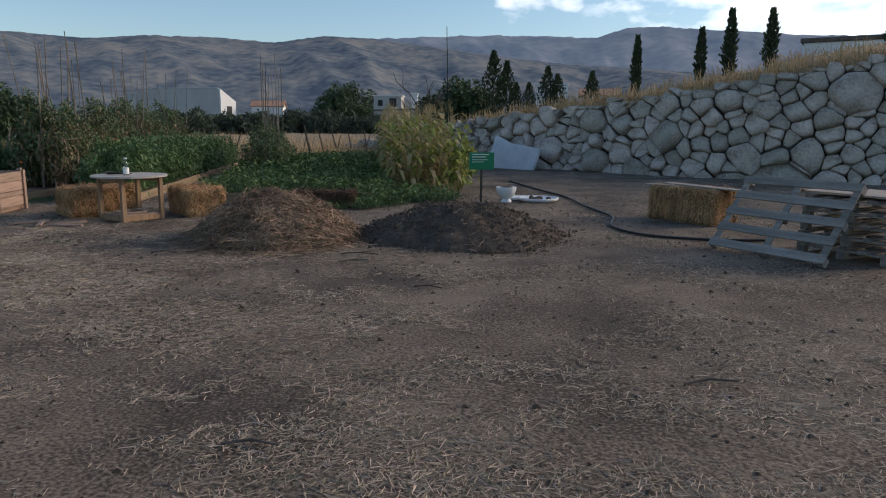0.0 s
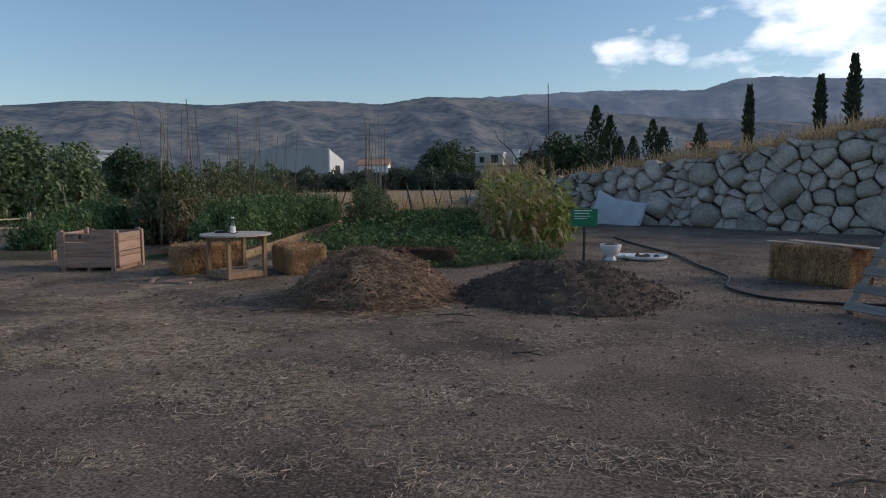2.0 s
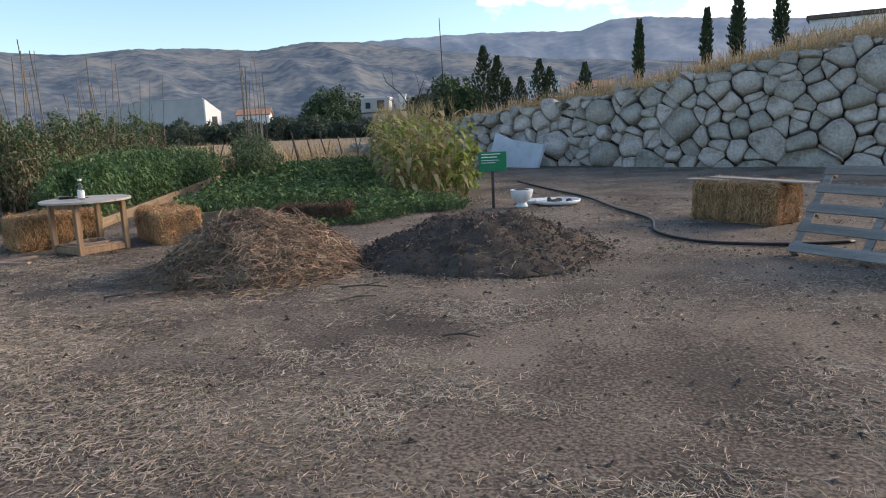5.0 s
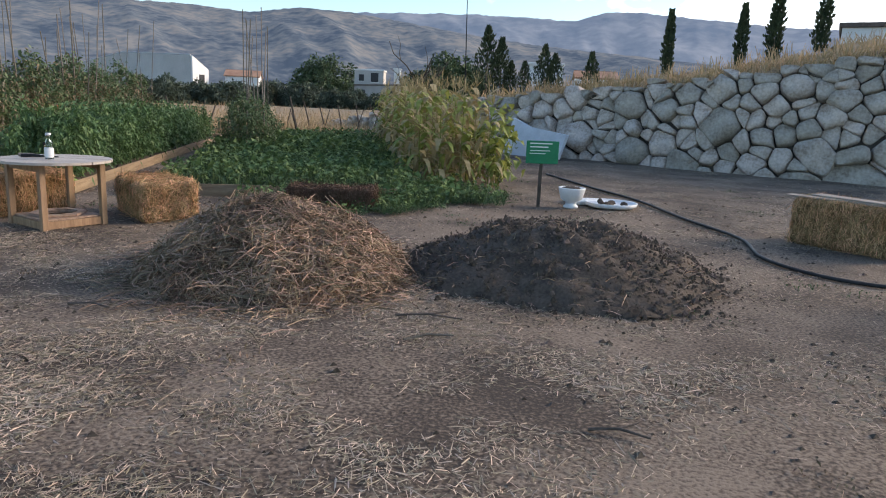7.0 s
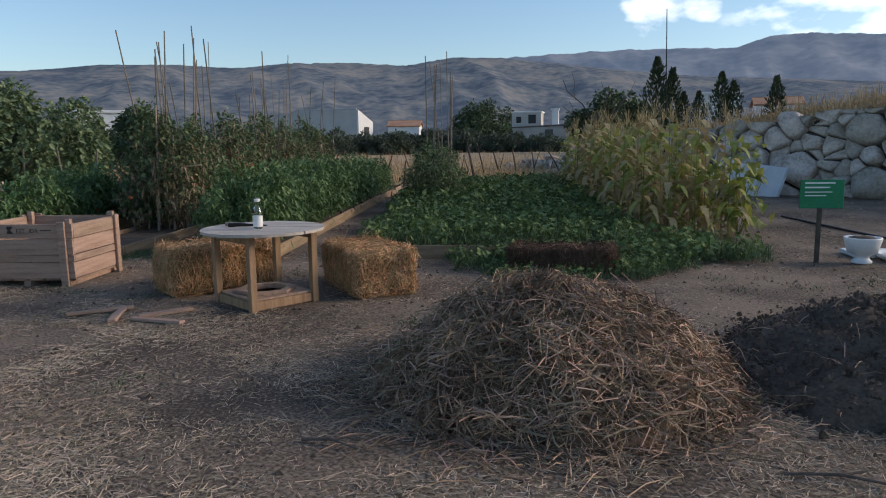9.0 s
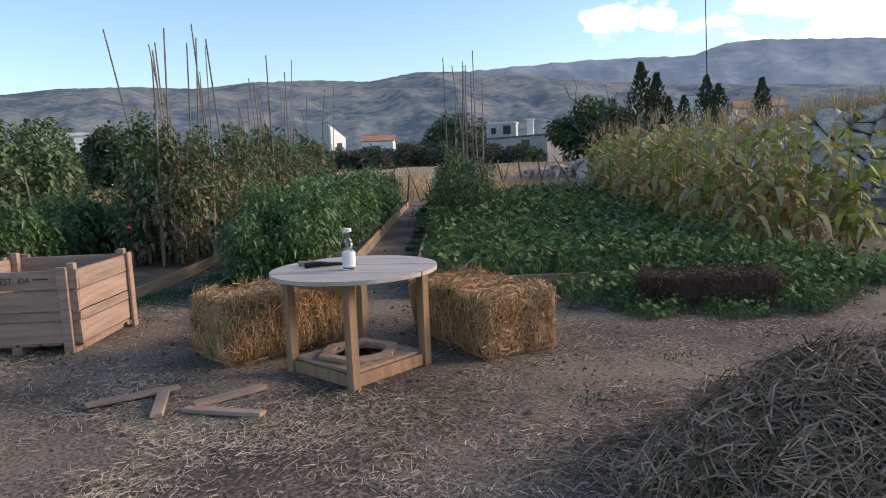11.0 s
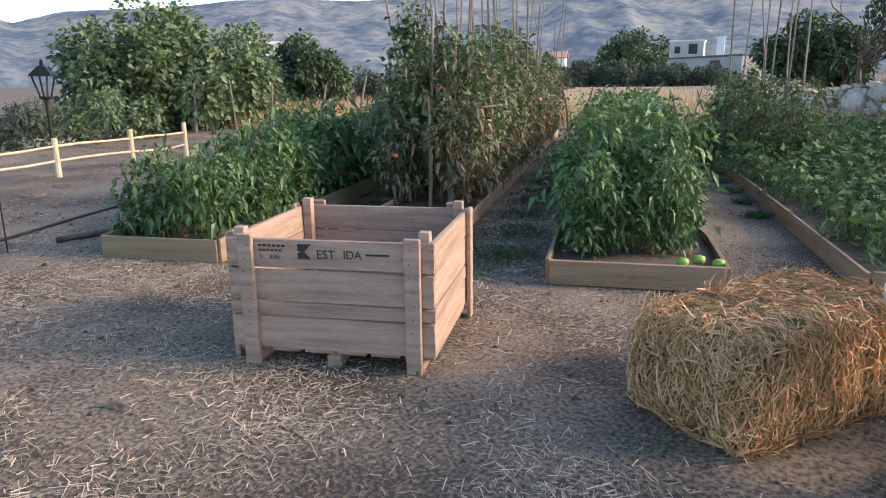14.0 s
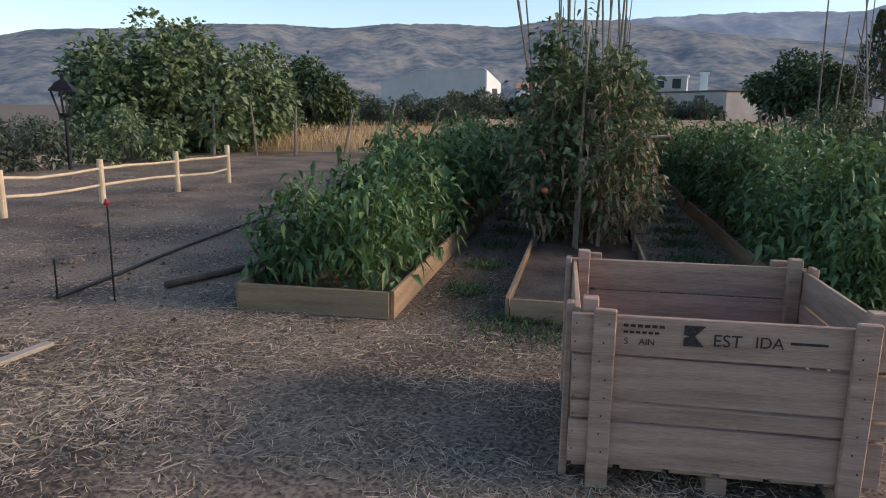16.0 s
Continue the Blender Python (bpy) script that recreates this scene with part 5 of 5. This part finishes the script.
squashes = [squash_plant("low squash vine with broad bright green leaves") for _ in range(4)]
spots = []
for i in range(5):
    for j in range(15):
        u, v = 2.98 + 0.74 * i + random.uniform(-0.15, 0.15), 0.75 + 0.9 * j + random.uniform(-0.15, 0.15)
        spots.append((u, v, 0.12, 1.0 + 0.3 * (j > 5)))
spots += [(4.3 + 0.62 * k, -0.45 + random.uniform(-0.15, 0.25) + 0.1 * k, 0.0, 0.85) for k in range(6)]
spots += [(4.55, -1.15, 0.0, 0.5), (5.3, -1.3, 0.0, 0.5), (5.95, -1.0, 0.0, 0.6), (6.4, -0.5, 0.0, 0.7)]
spots += [(6.3, 0.7, 0.0, 0.9), (6.9, 1.4, 0, 0.8), (7.4, 1.5, 0, 0.6)]
plant_out(squashes, spots)


def corn_stalk(label, dry):
    t = thing("corn_stalk", Matrix.Identity(4), label, "plant", "corn stalks in a block")
    h = 1.85
    part("stalk", tube([(0, 0, 0), (0.02, 0.01, h * 0.5), (0.0, 0.03, h)], 0.014, 0.005, 6), M_CORNDRY if dry else M_CORN, t)
    for k in range(18):
        upper = k % 2
        z = h * ((0.42 if upper else 0.06) + (0.5 if upper else 0.4) * (k // 2) / 8)
        a = k * 2.6 + random.uniform(-0.5, 0.5)
        L = random.uniform(0.45, 0.75)
        sag = random.uniform(0.5, 1.1) * (1.3 if not upper else 1)
        V, d, s = [], np.array([math.cos(a), math.sin(a), 0]), np.array([-math.sin(a), math.cos(a), 0])
        for q in range(6):
            f = q / 5
            w = 0.058 * math.sin(math.pi * min(1, f * 0.85 + 0.15)) ** 0.7 * (1 if q < 5 else 0.1)
            c = np.array([0, 0, z]) + d * L * 0.62 * (f ** 0.8) + np.array([0, 0, L * (0.75 * f - sag * f * f)])
            V += [c - s * w, c + s * w]
        mat = M_CORNDRY if dry or (not upper and k % 4 == 0) else M_CORN
        part("leaf_blade", mesh_from("leaf_blade", V, [(2 * q, 2 * q + 1, 2 * q + 3, 2 * q + 2) for q in range(5)], mat), mat, t, "dry straw-coloured blade" if mat is M_CORNDRY else "")
    n = 14
    A = np.tile([0, 0.03, h], (n, 1)).astype(float)
    d = rng.normal(0, 0.08, (n, 3)) + (0, 0, 0.2)
    part("tassel", strands("tassel", A, A + d * 0.6, A + d * (1, 1, 0.9), 0.004, M_CORNDRY), M_CORNDRY, t, "pale dry tassel")
    return t


corns = [corn_stalk("tall yellow-green corn stalk with arching blades", False), corn_stalk("withered straw-coloured corn stalk", True), corn_stalk("withered straw-coloured corn stalk", True), corn_stalk("tall yellow-green corn stalk with arching blades", False)]
plant_out(corns, [(6.75 + 0.42 * i + random.uniform(-0.12, 0.12), 2.0 + 0.42 * j + random.uniform(-0.12, 0.12), 0.0, 0.98) for i in range(4) for j in range(28)], (0.85, 1.1))

broad = bush_plant("sunflower_plant", "tall plant with broad yellow-green leaves beside the corn", "plant", 1.75, 0.42, 90, 0.2, M_CORN, 0.8, 0.5, group="broad-leaved plants beside the corn", base=0.15)
plant_out([broad], [(8.3, 2.1, 0, 1), (8.5, 2.9, 0, 1), (8.35, 3.9, 0, 0.95), (8.5, 5.0, 0, 1.05)])


# ---- canes and stakes ----
def cane(u, v, top, lean_u, lean_v, r, name="garden_cane", label="thin grey bamboo cane standing in a bed", mat=None, group="bamboo canes over the beds", z=0.0):
    p = bedspot(u, v, z)
    t = thing(name, Matrix.Translation(p) @ Matrix.Rotation(ROWS_TURN, 4, "Z"), label, "cane" if name == "garden_cane" else "stake", group)
    part("pole", tube([(0, 0, -0.1), (lean_u * 0.48 + random.uniform(-0.03, 0.03), lean_v * 0.5, top * 0.5), (lean_u, lean_v, top)], r, r * 0.55, 6), mat or M_CANE, t)
    return t


cane(-1.42, 2.95, 3.3, -0.25, 0.2, 0.022), cane(-1.55, 3.0, 3.6, 0.1, 0.1, 0.02), cane(-1.7, 3.1, 3.2, -0.1, 0.3, 0.02), cane(-1.35, 3.2, 3.4, 0.15, 0.1, 0.018)
for k in range(26):
    cane(-1.5 + random.choice((-0.45, 0.45)) + random.uniform(-0.1, 0.1), 4.0 + 0.42 * k + random.uniform(-0.1, 0.1), random.uniform(2.7, 3.9), random.gauss(-0.05, 0.25), random.gauss(0, 0.25), random.uniform(0.014, 0.022))
cane(-1.9, 12.6, 4.1, 0.0, 0.0, 0.026)
for du, dv, top, lu in ((-0.35, 3.3, 3.7, -0.7), (-0.2, 3.5, 3.5, -0.15), (0.1, 3.8, 3.6, 0.1), (0.2, 4.2, 3.9, -0.2), (-0.3, 4.6, 3.3, 0.2)):
    cane(-1.5 + du, dv, top, lu, 0.2, 0.02)
for k in range(9):
    cane(2.8 + random.uniform(-0.15, 0.6), 6.8 + 0.4 * k, random.uniform(3.1, 3.9), random.gauss(0, 0.2), random.gauss(0, 0.2), random.uniform(0.016, 0.024))
for du, dv, top in ((-0.12, 2.72, 2.3), (0.12, 2.8, 1.9), (0.5, 3.2, 1.6), (-0.45, 3.0, 1.5), (0.3, 2.95, 1.3)):
    cane(-1.5 + du, dv, top, 0.05, 0.1, 0.024, label="pale peeled stake under a tomato vine", mat=M_STRIPPED, group="pale stakes under the tomato vines")
branch = thing("crooked_branch", Matrix.Translation(bedspot(-1.6, 2.62, 0)) @ Matrix.Rotation(ROWS_TURN, 4, "Z"), "pale crooked branch tied across the tomato stakes", "branch")
part("wood", tube([(0, 0, 0.98), (0.28, 0.02, 1.08), (0.55, 0.03, 1.22), (0.85, 0.05, 1.25)], 0.02, 0.012, 6), M_RAIL, branch)
part("upright", tube([(0, 0.03, -0.1), (0.02, 0.03, 0.7), (0.0, 0.03, 1.35)], 0.022, 0.018, 6), M_STRIPPED, branch)
mast = thing("tall_mast", pose(-3.65, 27.8, 0), "tall thin dark metal mast among the corn", "mast")
part("pole", tube([(0, 0, -0.2), (0, 0, 2.5), (-0.06, 0, 4.95)], 0.022, 0.012, 6), M_IRON, mast)
for k in range(30):
    u = -5.5 + 0.5 * k + random.uniform(-0.2, 0.2)
    cane(u, 16.9 + random.uniform(-0.4, 0.8) + (3.0 if u > 3 else 0), random.uniform(0.9, 1.5), random.gauss(0, 0.3), random.gauss(0, 0.12), random.uniform(0.025, 0.05), "fence_stake", "dark crooked wooden stake at the edge of the field", M_STAKE, "crooked stakes along the field")
cane(3.9, 15.4, 1.6, -0.35, 0.1, 0.06, "fence_stake", "dark crooked wooden stake at the edge of the field", M_STAKE, "crooked stakes along the field")
for u, v in ((-12.5, 15), (-11.4, 15.6), (-10.2, 15.8), (-8.8, 16.2), (-7.6, 16.6), (-6.4, 16.8)):
    cane(u, v, random.uniform(1.2, 1.7), random.gauss(0, 0.35), 0.1, 0.05, "fence_stake", "grey wooden fence stake leaning beside the fig tree", M_CANE, "grey leaning stakes")

# ---- sign, planter, tray, hose, pallets ----
sign = thing("garden_sign", pose(-0.72, 18.25, 0, 0, 0, 18), "green rectangular garden sign with white writing on a wooden post", "sign")
part("post", box(0.05, 0.04, 0.85, 0.003), M_STAKE, sign)
plate = part("plate", box(0.53, 0.018, 0.36, 0.006), M_GREEN, sign, "green painted plate", m=Matrix.Translation((0, -0.032, 0.70)))
for z, w in ((0.31, 0.36), (0.255, 0.30), (0.20, 0.33), (0.155, 0.26)):
    part("writing", box(w, 0.003, 0.018 if z > 0.25 else 0.011, 0), M_WHITEPAINT, plate, "white line of writing", m=Matrix.Translation((-0.21 + w / 2, -0.011, z)))

urn = thing("planter_urn", pose(-0.2, 18.4, 0) @ Matrix.Scale(0.87, 4), "white footed planter bowl filled with dark soil", "planter")
part("bowl", lathe([(0.13, 0.0), (0.14, 0.03), (0.10, 0.07), (0.10, 0.11), (0.20, 0.17), (0.235, 0.30), (0.25, 0.36), (0.25, 0.38), (0.22, 0.38), (0.20, 0.34), (0.1, 0.32)], 28), M_WHITE, urn, smooth=True)
bm = bmesh.new()
bmesh.ops.create_icosphere(bm, subdivisions=3, radius=0.2)
for v in bm.verts:
    v.co = Vector((v.co.x, v.co.y, max(v.co.z, 0) * 0.3 + 0.34 + 0.02 * noise.noise(v.co * 14)))
part("soil", bm, M_SOIL, urn)

tray = thing("shallow_basin", pose(0.45, 18.85, 0, 0, 0, 20), "shallow white basin lying on the ground with dark stones in it", "basin")
part("basin", lathe([(0.36, 0.0), (0.42, 0.03), (0.44, 0.085), (0.41, 0.085), (0.38, 0.05), (0.1, 0.045)], 28), M_WHITE, tray, smooth=True)
rim = thing("white_board", pose(0.05, 19.15, 0.0, 0, 0, 15), "white board lying on the ground beside the basin", "board")
part("panel", box(0.7, 0.5, 0.06, 0.008), M_WHITE, rim)
for k in range(9):
    st = thing("dark_stone", pose(0.45 + random.uniform(-0.22, 0.22), 18.85 + random.uniform(-0.18, 0.18), 0.05, random.uniform(0, 90), 0, random.uniform(0, 90)), "dark rough stone lying in the white basin", "stone", "stones in the basin")
    bm = bmesh.new()
    bmesh.ops.create_icosphere(bm, subdivisions=2, radius=0.06)
    for v in bm.verts:
        v.co *= 1 + 0.3 * noise.noise(v.co * 14 + Vector((k, 0, 0)))
    part("stone_body", bm, M_SOIL, st)


def hose(points, r, label, mat=None, name="garden_hose"):
    t = thing(name, pose(points[0][0], points[0][1], 0), label, "hose" if name == "garden_hose" else "pole")
    o = Vector((points[0][0], points[0][1], 0))
    P = [Vector((x, y, r + ground_height(x, y) + 0.004)) - o for x, y in points]
    fine = []
    for k in range(len(P) - 1):
        a, b, c, d = P[max(k - 1, 0)], P[k], P[k + 1], P[min(k + 2, len(P) - 1)]
        for q in range(6):
            f = q / 6
            fine.append(0.5 * (2 * b + (c - a) * f + (2 * a - 5 * b + 4 * c - d) * f * f + (3 * b - a - 3 * c + d) * f ** 3))
    fine.append(P[-1])
    part("tube", tube(fine, r, sides=8), mat or M_HOSE, t, smooth=True)


hose([(-0.9, 24.0), (0.1, 21.6), (0.95, 19.8), (1.5, 18.0), (2.0, 16.4), (2.0, 15.1), (2.5, 14.3), (3.35, 14.1), (4.2, 14.3)], 0.022, "black irrigation hose winding over the bare ground")
hose([(-13.92, 13.75), (-14.22, 14.42), (-14.66, 15.34), (-15.25, 16.78), (-15.9, 18.6), (-16.5, 20.5)], 0.018, "thin dark hose lying on bare earth")
hose([(-13.52, 14.42), (-13.50, 15.43), (-13.6, 16.6)], 0.03, "dark pole lying on bare earth beside the bed", M_STAKE, "ground_pole")


def pallet(m, L, W, label, slats=5, mat=None, bottom=True):
    t = thing("pallet", m, label, "pallet", "wooden pallets")
    mat = mat or M_PALLET
    for k in range(3):
        x = -L / 2 + 0.06 + k * (L - 0.12) / 2
        part("bearer", box(0.09, W, 0.022, 0.003), mat, t, m=Matrix.Translation((x, 0, 0.085)))
        for j in range(3):
            part("block", box(0.09, 0.11, 0.078, 0.004), mat, t, m=Matrix.Translation((x, -W / 2 + 0.055 + j * (W - 0.11) / 2, 0.0065)))
    for k in range(slats):
        part("slat", box(L + random.uniform(-0.01, 0.01), 0.115, 0.022, 0.003, 0.002), mat, t, m=Matrix.Translation((0, -W / 2 + 0.06 + k * (W - 0.12) / (slats - 1), 0.1085)) @ Matrix.Rotation(radians(random.uniform(-0.8, 0.8)), 4, "Z"))
    for j in range(3 if bottom else 0):
        part("bottom_slat", box(L, 0.09, 0.018, 0.003), mat, t, m=Matrix.Translation((0, -W / 2 + 0.055 + j * (W - 0.11) / 2, -0.012)))
    return t


turn = math.degrees(math.atan2(12.39 - 13.62, 4.475 - 3.318))
ax, ay = (3.318 + 4.475) / 2, (13.62 + 12.39) / 2
nx, ny = math.cos(radians(turn + 90)), math.sin(radians(turn + 90))
lean = 52
pallet(pose(ax + nx * 0.55 * math.cos(radians(lean)), ay + ny * 0.55 * math.cos(radians(lean)), 0.55 * math.sin(radians(lean)) - 0.0, lean, 0, turn), 1.62, 1.15, "grey weathered pallet leaning against a stack of pallets", 5, M_PALLET, False)
for k in range(5):
    pallet(pose(5.25 + random.uniform(-0.03, 0.03), 13.45 + random.uniform(-0.03, 0.03), 0.02 + k * 0.152, 0, 0, turn + 90 + random.uniform(-3, 3)), 1.3, 1.2, "grey weathered pallet in a low stack")
for dx, dy, tn, z in ((-0.15, 0.05, -36, 0.59), (0.05, -0.1, -50, 0.615)):
    t = thing("board", pose(3.45 + dx, 16.2 + dy, z, 0, 0, tn), "grey weathered board lying on a straw bale", "board")
    part("plank_body", box(1.7, 0.22, 0.022, 0.003, 0.004), M_GREYWOOD, t)
t = thing("board", pose(5.2, 13.3, 0.79, 0, 0, turn), "flat pale board on top of the pallet stack", "board")
part("plank_body", box(1.5, 0.9, 0.03, 0.003, 0.004), M_GREYWOOD, t)

slab = thing("leaning_slab", pose(-1.75, 30.2, 0, 0, 0, -34), "large pale flat slab leaning on the boulder wall", "slab")
V = [(-1.25, 0, 0), (1.1, 0, 0), (1.25, 0.2, 0.78), (-0.3, 0.28, 0.95), (-1.1, 0.34, 1.22)]
part("slab_body", mesh_from("slab_body", V + [(x, y + 0.12, z) for x, y, z in V], [(0, 1, 2, 3, 4), (9, 8, 7, 6, 5)] + [(i, 5 + i, 5 + (i + 1) % 5, (i + 1) % 5) for i in range(5)], M_SLAB), M_SLAB, slab)

# ---- west side: rail fence, lamp, car, rods ----
POSTS = [(-17.7, 12.4), (-18.0, 14.0), (-18.3, 15.6), (-18.6, 17.2), (-18.9, 18.8), (-19.3, 20.3)]
fence = thing("rail_fence", pose(POSTS[0][0], POSTS[0][1], 0), "rustic fence of pale peeled poles on short posts", "fence")
fo = Vector((POSTS[0][0], POSTS[0][1], 0))
for k, (x, y) in enumerate(POSTS):
    part("post", tube([(x - fo.x, y - fo.y, -0.1), (x - fo.x, y - fo.y, 0.56 + 0.035 * k)], 0.05, 0.046, 10), M_RAIL, fence)
for (x0, y0), (x1, y1) in zip(POSTS, POSTS[1:]):
    for z in (0.28, 0.53):
        a, b = Vector((x0, y0, z)) - fo, Vector((x1, y1, z)) - fo
        part("rail", tube([a, a.lerp(b, 0.33) + Vector((0, 0, random.uniform(-0.05, 0.03))), a.lerp(b, 0.66) + Vector((0, 0, random.uniform(-0.05, 0.03))), b], 0.023, 0.019, 8), M_RAIL, fence)

lamp = thing("street_lamp", pose(-24.4, 20.2, -1.0), "black iron street lamp with a four-sided lantern", "street lamp")
part("post", lathe([(0.12, 0), (0.1, 0.3), (0.05, 0.4), (0.04, 2.1), (0.07, 2.12), (0.03, 2.2)], 12), M_IRON, lamp)
for k in range(4):
    a = radians(45 + 90 * k)
    part("lantern_bar", tube([(0.12 * math.cos(a), 0.12 * math.sin(a), 2.25), (0.26 * math.cos(a), 0.26 * math.sin(a), 2.75)], 0.025, sides=5), M_IRON, lamp)
part("lantern_base", lathe([(0.06, 2.18), (0.17, 2.22), (0.17, 2.27)], 4), M_IRON, lamp)
part("lantern_roof", lathe([(0.36, 2.75), (0.34, 2.8), (0.12, 2.98), (0.05, 3.02), (0.04, 3.12), (0.01, 3.16)], 4), M_IRON, lamp)


def parked_car(m):
    c = thing("parked_car", m, "white parked car partly hidden behind bushes", "car")
    bm = bmesh.new()
    prof = [(-2.05, 0.35), (2.0, 0.35), (2.1, 0.62), (1.95, 0.85), (1.05, 0.95), (0.45, 1.42), (-1.2, 1.45), (-1.85, 1.0), (-2.1, 0.9)]
    a = [bm.verts.new((x, -0.82 + (0.12 if z > 1.2 else 0), z)) for x, z in prof]
    b = [bm.verts.new((x, 0.82 - (0.12 if z > 1.2 else 0), z)) for x, z in prof]
    bm.faces.new(a), bm.faces.new(b[::-1])
    for i in range(len(a)):
        bm.faces.new((a[i], b[i], b[(i + 1) % len(a)], a[(i + 1) % len(a)]))
    bmesh.ops.recalc_face_normals(bm, faces=bm.faces)
    bmesh.ops.bevel(bm, geom=bm.edges[:], offset=0.06, segments=2, affect="EDGES")
    part("body", bm, M_CAR, c, smooth=True)
    for x, w in ((-0.35, 1.1), (-1.3, 0.5)):
        part("side_window", box(w * 0.7, 0.03, 0.32, 0.02), M_DARK, c, m=Matrix.Translation((x + 0.2, -0.80, 1.0)))
    for x in (-1.3, 1.3):
        for y in (-0.75, 0.75):
            w = part("wheel", lathe([(0.12, -0.1), (0.30, -0.1), (0.32, 0), (0.30, 0.1), (0.12, 0.1)], 18), M_RUBBER, c, m=Matrix.Translation((x, y, 0.32)) @ Matrix.Rotation(radians(90), 4, "X"))
            part("rim", lathe([(0.18, -0.11), (0.18, 0.11)], 14), M_CAR, w)


parked_car(pose(-48.0, 54.0, -0.75, 0, 0, 25))
sheet = thing("covered_frame", pose(-26.2, 18.2, -0.5, 0, 0, 30), "low frame covered with a pale blue sheet", "cover")
part("sheet", box(4.5, 2.4, 0.35, 0.1, 0.06), M_BLUE, sheet)
for x, y, h, lab in ((-13.49, 13.94, 0.77, "thin dark metal rod with a red tip stuck in the ground"), (-14.03, 13.81, 0.3, "short thin metal rod stuck in the ground")):
    t = thing("metal_rod", pose(x, y, 0), lab, "rod")
    part("rod", tube([(0, 0, -0.05), (0.005, 0, h)], 0.008, sides=6), M_IRON, t)
    if h > 0.5:
        part("tip", lathe([(0.018, h - 0.02), (0.022, h), (0.012, h + 0.03)], 10), M_RED, t)
for k, (x, y) in enumerate(((-17.4, 16.6), (-17.9, 17.4), (-18.4, 18.4), (-16.9, 15.9), (-15.2, 14.6), (-18.9, 19.1))):
    st = thing("flat_stone", pose(x, y, 0.0, 0, 0, 40 * k), "flat earth-coloured stone lying on bare ground", "stone", "flat stones on the ground")
    bm = bmesh.new()
    bmesh.ops.create_icosphere(bm, subdivisions=2, radius=0.2)
    for v in bm.verts:
        v.co = Vector((v.co.x, v.co.y * 0.7, max(v.co.z * 0.25, -0.02))) * (1 + 0.2 * noise.noise(v.co * 4 + Vector((k, 0, 0))))
    part("stone_body", bm, M_GROUND, st)
for k in range(3):
    p = bedspot(1.0 + 0.13 * k, 0.2 + 0.1 * (k % 2), 0.13)
    s = thing("round_squash", Matrix.Translation(p), "small pale green squash lying in the timber-edged bed", "squash", "pale green squashes")
    part("skin", lathe([(0.012, 0.0), (0.042, 0.012), (0.052, 0.036), (0.042, 0.06), (0.012, 0.07)], 16), M_LIME, s, smooth=True)


def forked_stick(x, y, turn, L, label, mat):
    t = thing("dry_branch", pose(x, y, 0.012, 0, 0, turn), label, "branch", "dry sticks on the ground")
    part("wood", joined_tubes([([Vector((-L / 2, 0, 0)), Vector((0, 0.02, 0.02)), Vector((L / 2, -0.01, 0.01))], 0.011, 0.006), ([Vector((0, 0.02, 0.02)), Vector((L * 0.3, 0.1, 0.03))], 0.007, 0.004)], 5), mat, t)


for x, y, a, L, lab, mat in ((-1.0, 11.3, 30, 0.35, "pale forked dry stick on the ground", M_CANE), (-1.1, 11.75, 5, 0.5, "dark dry twig on the ground", M_STAKE), (2.6, 8.1, 20, 0.35, "dark dry twig on the ground", M_STAKE), (0.2, 10.2, -5, 0.3, "dark dry twig on the ground", M_STAKE), (-9.6, 12.6, 15, 0.25, "pale dry stick on the ground", M_CANE), (-3.5, 11.2, 0, 0.35, "dark dry twig on the ground", M_STAKE), (0.2, 6.6, 10, 0.3, "dark dry twig on the ground", M_STAKE)):
    forked_stick(x, y, a, L, lab, mat)


def weeds(name, spots, per, size, mat, label):
    P, D = [], []
    for u, v, rad in spots:
        for _ in range(per):
            p = bedspot(u + random.gauss(0, rad), v + random.gauss(0, rad))
            P.append((p.x, p.y, ground_height(p.x, p.y)))
    P = np.array(P)
    n = len(P)
    D = rng.normal(0, 0.5, (n, 3)) * (1, 1, 0) + (0, 0, 1)
    L = rng.uniform(0.4, 1.3, n) * size
    tagged(new(name, leaves(name, P, D, L, 0.012 + 0.02 * L, mat, 0.3)), label, "weeds", kind="stuff")


weeds("weeds", [(-2.0 + 0.25 * k, 0.1 + 0.22 * (k % 3), 0.22) for k in range(6)] + [(-0.45, 0.9 * k + 0.8, 0.16) for k in range(14)] + [(2.05, 0.9 * k + 3, 0.06) for k in range(12)] + [(-2.45, 1.0 * k + 1, 0.12) for k in range(12)], 330, 0.10, M_GRASSG, "low green weeds growing beside the timber edges")
weeds("yard_weeds", [(random.uniform(7.5, 14), random.uniform(-7, 4), 0.14) for _ in range(22)] + [(random.uniform(-2, 8), random.uniform(-6, -1), 0.1) for _ in range(16)], 40, 0.05, M_GRASSG, "small sparse green weeds in the bare yard")
weeds("dry_tufts", [(random.uniform(-1, 13), random.uniform(-9, -0.5), 0.08) for _ in range(40)] + [(random.uniform(-14, -5), random.uniform(-3, 12), 0.12) for _ in range(60)], 30, 0.05, M_OLDSTRAW, "small tufts of dry grass in the yard")
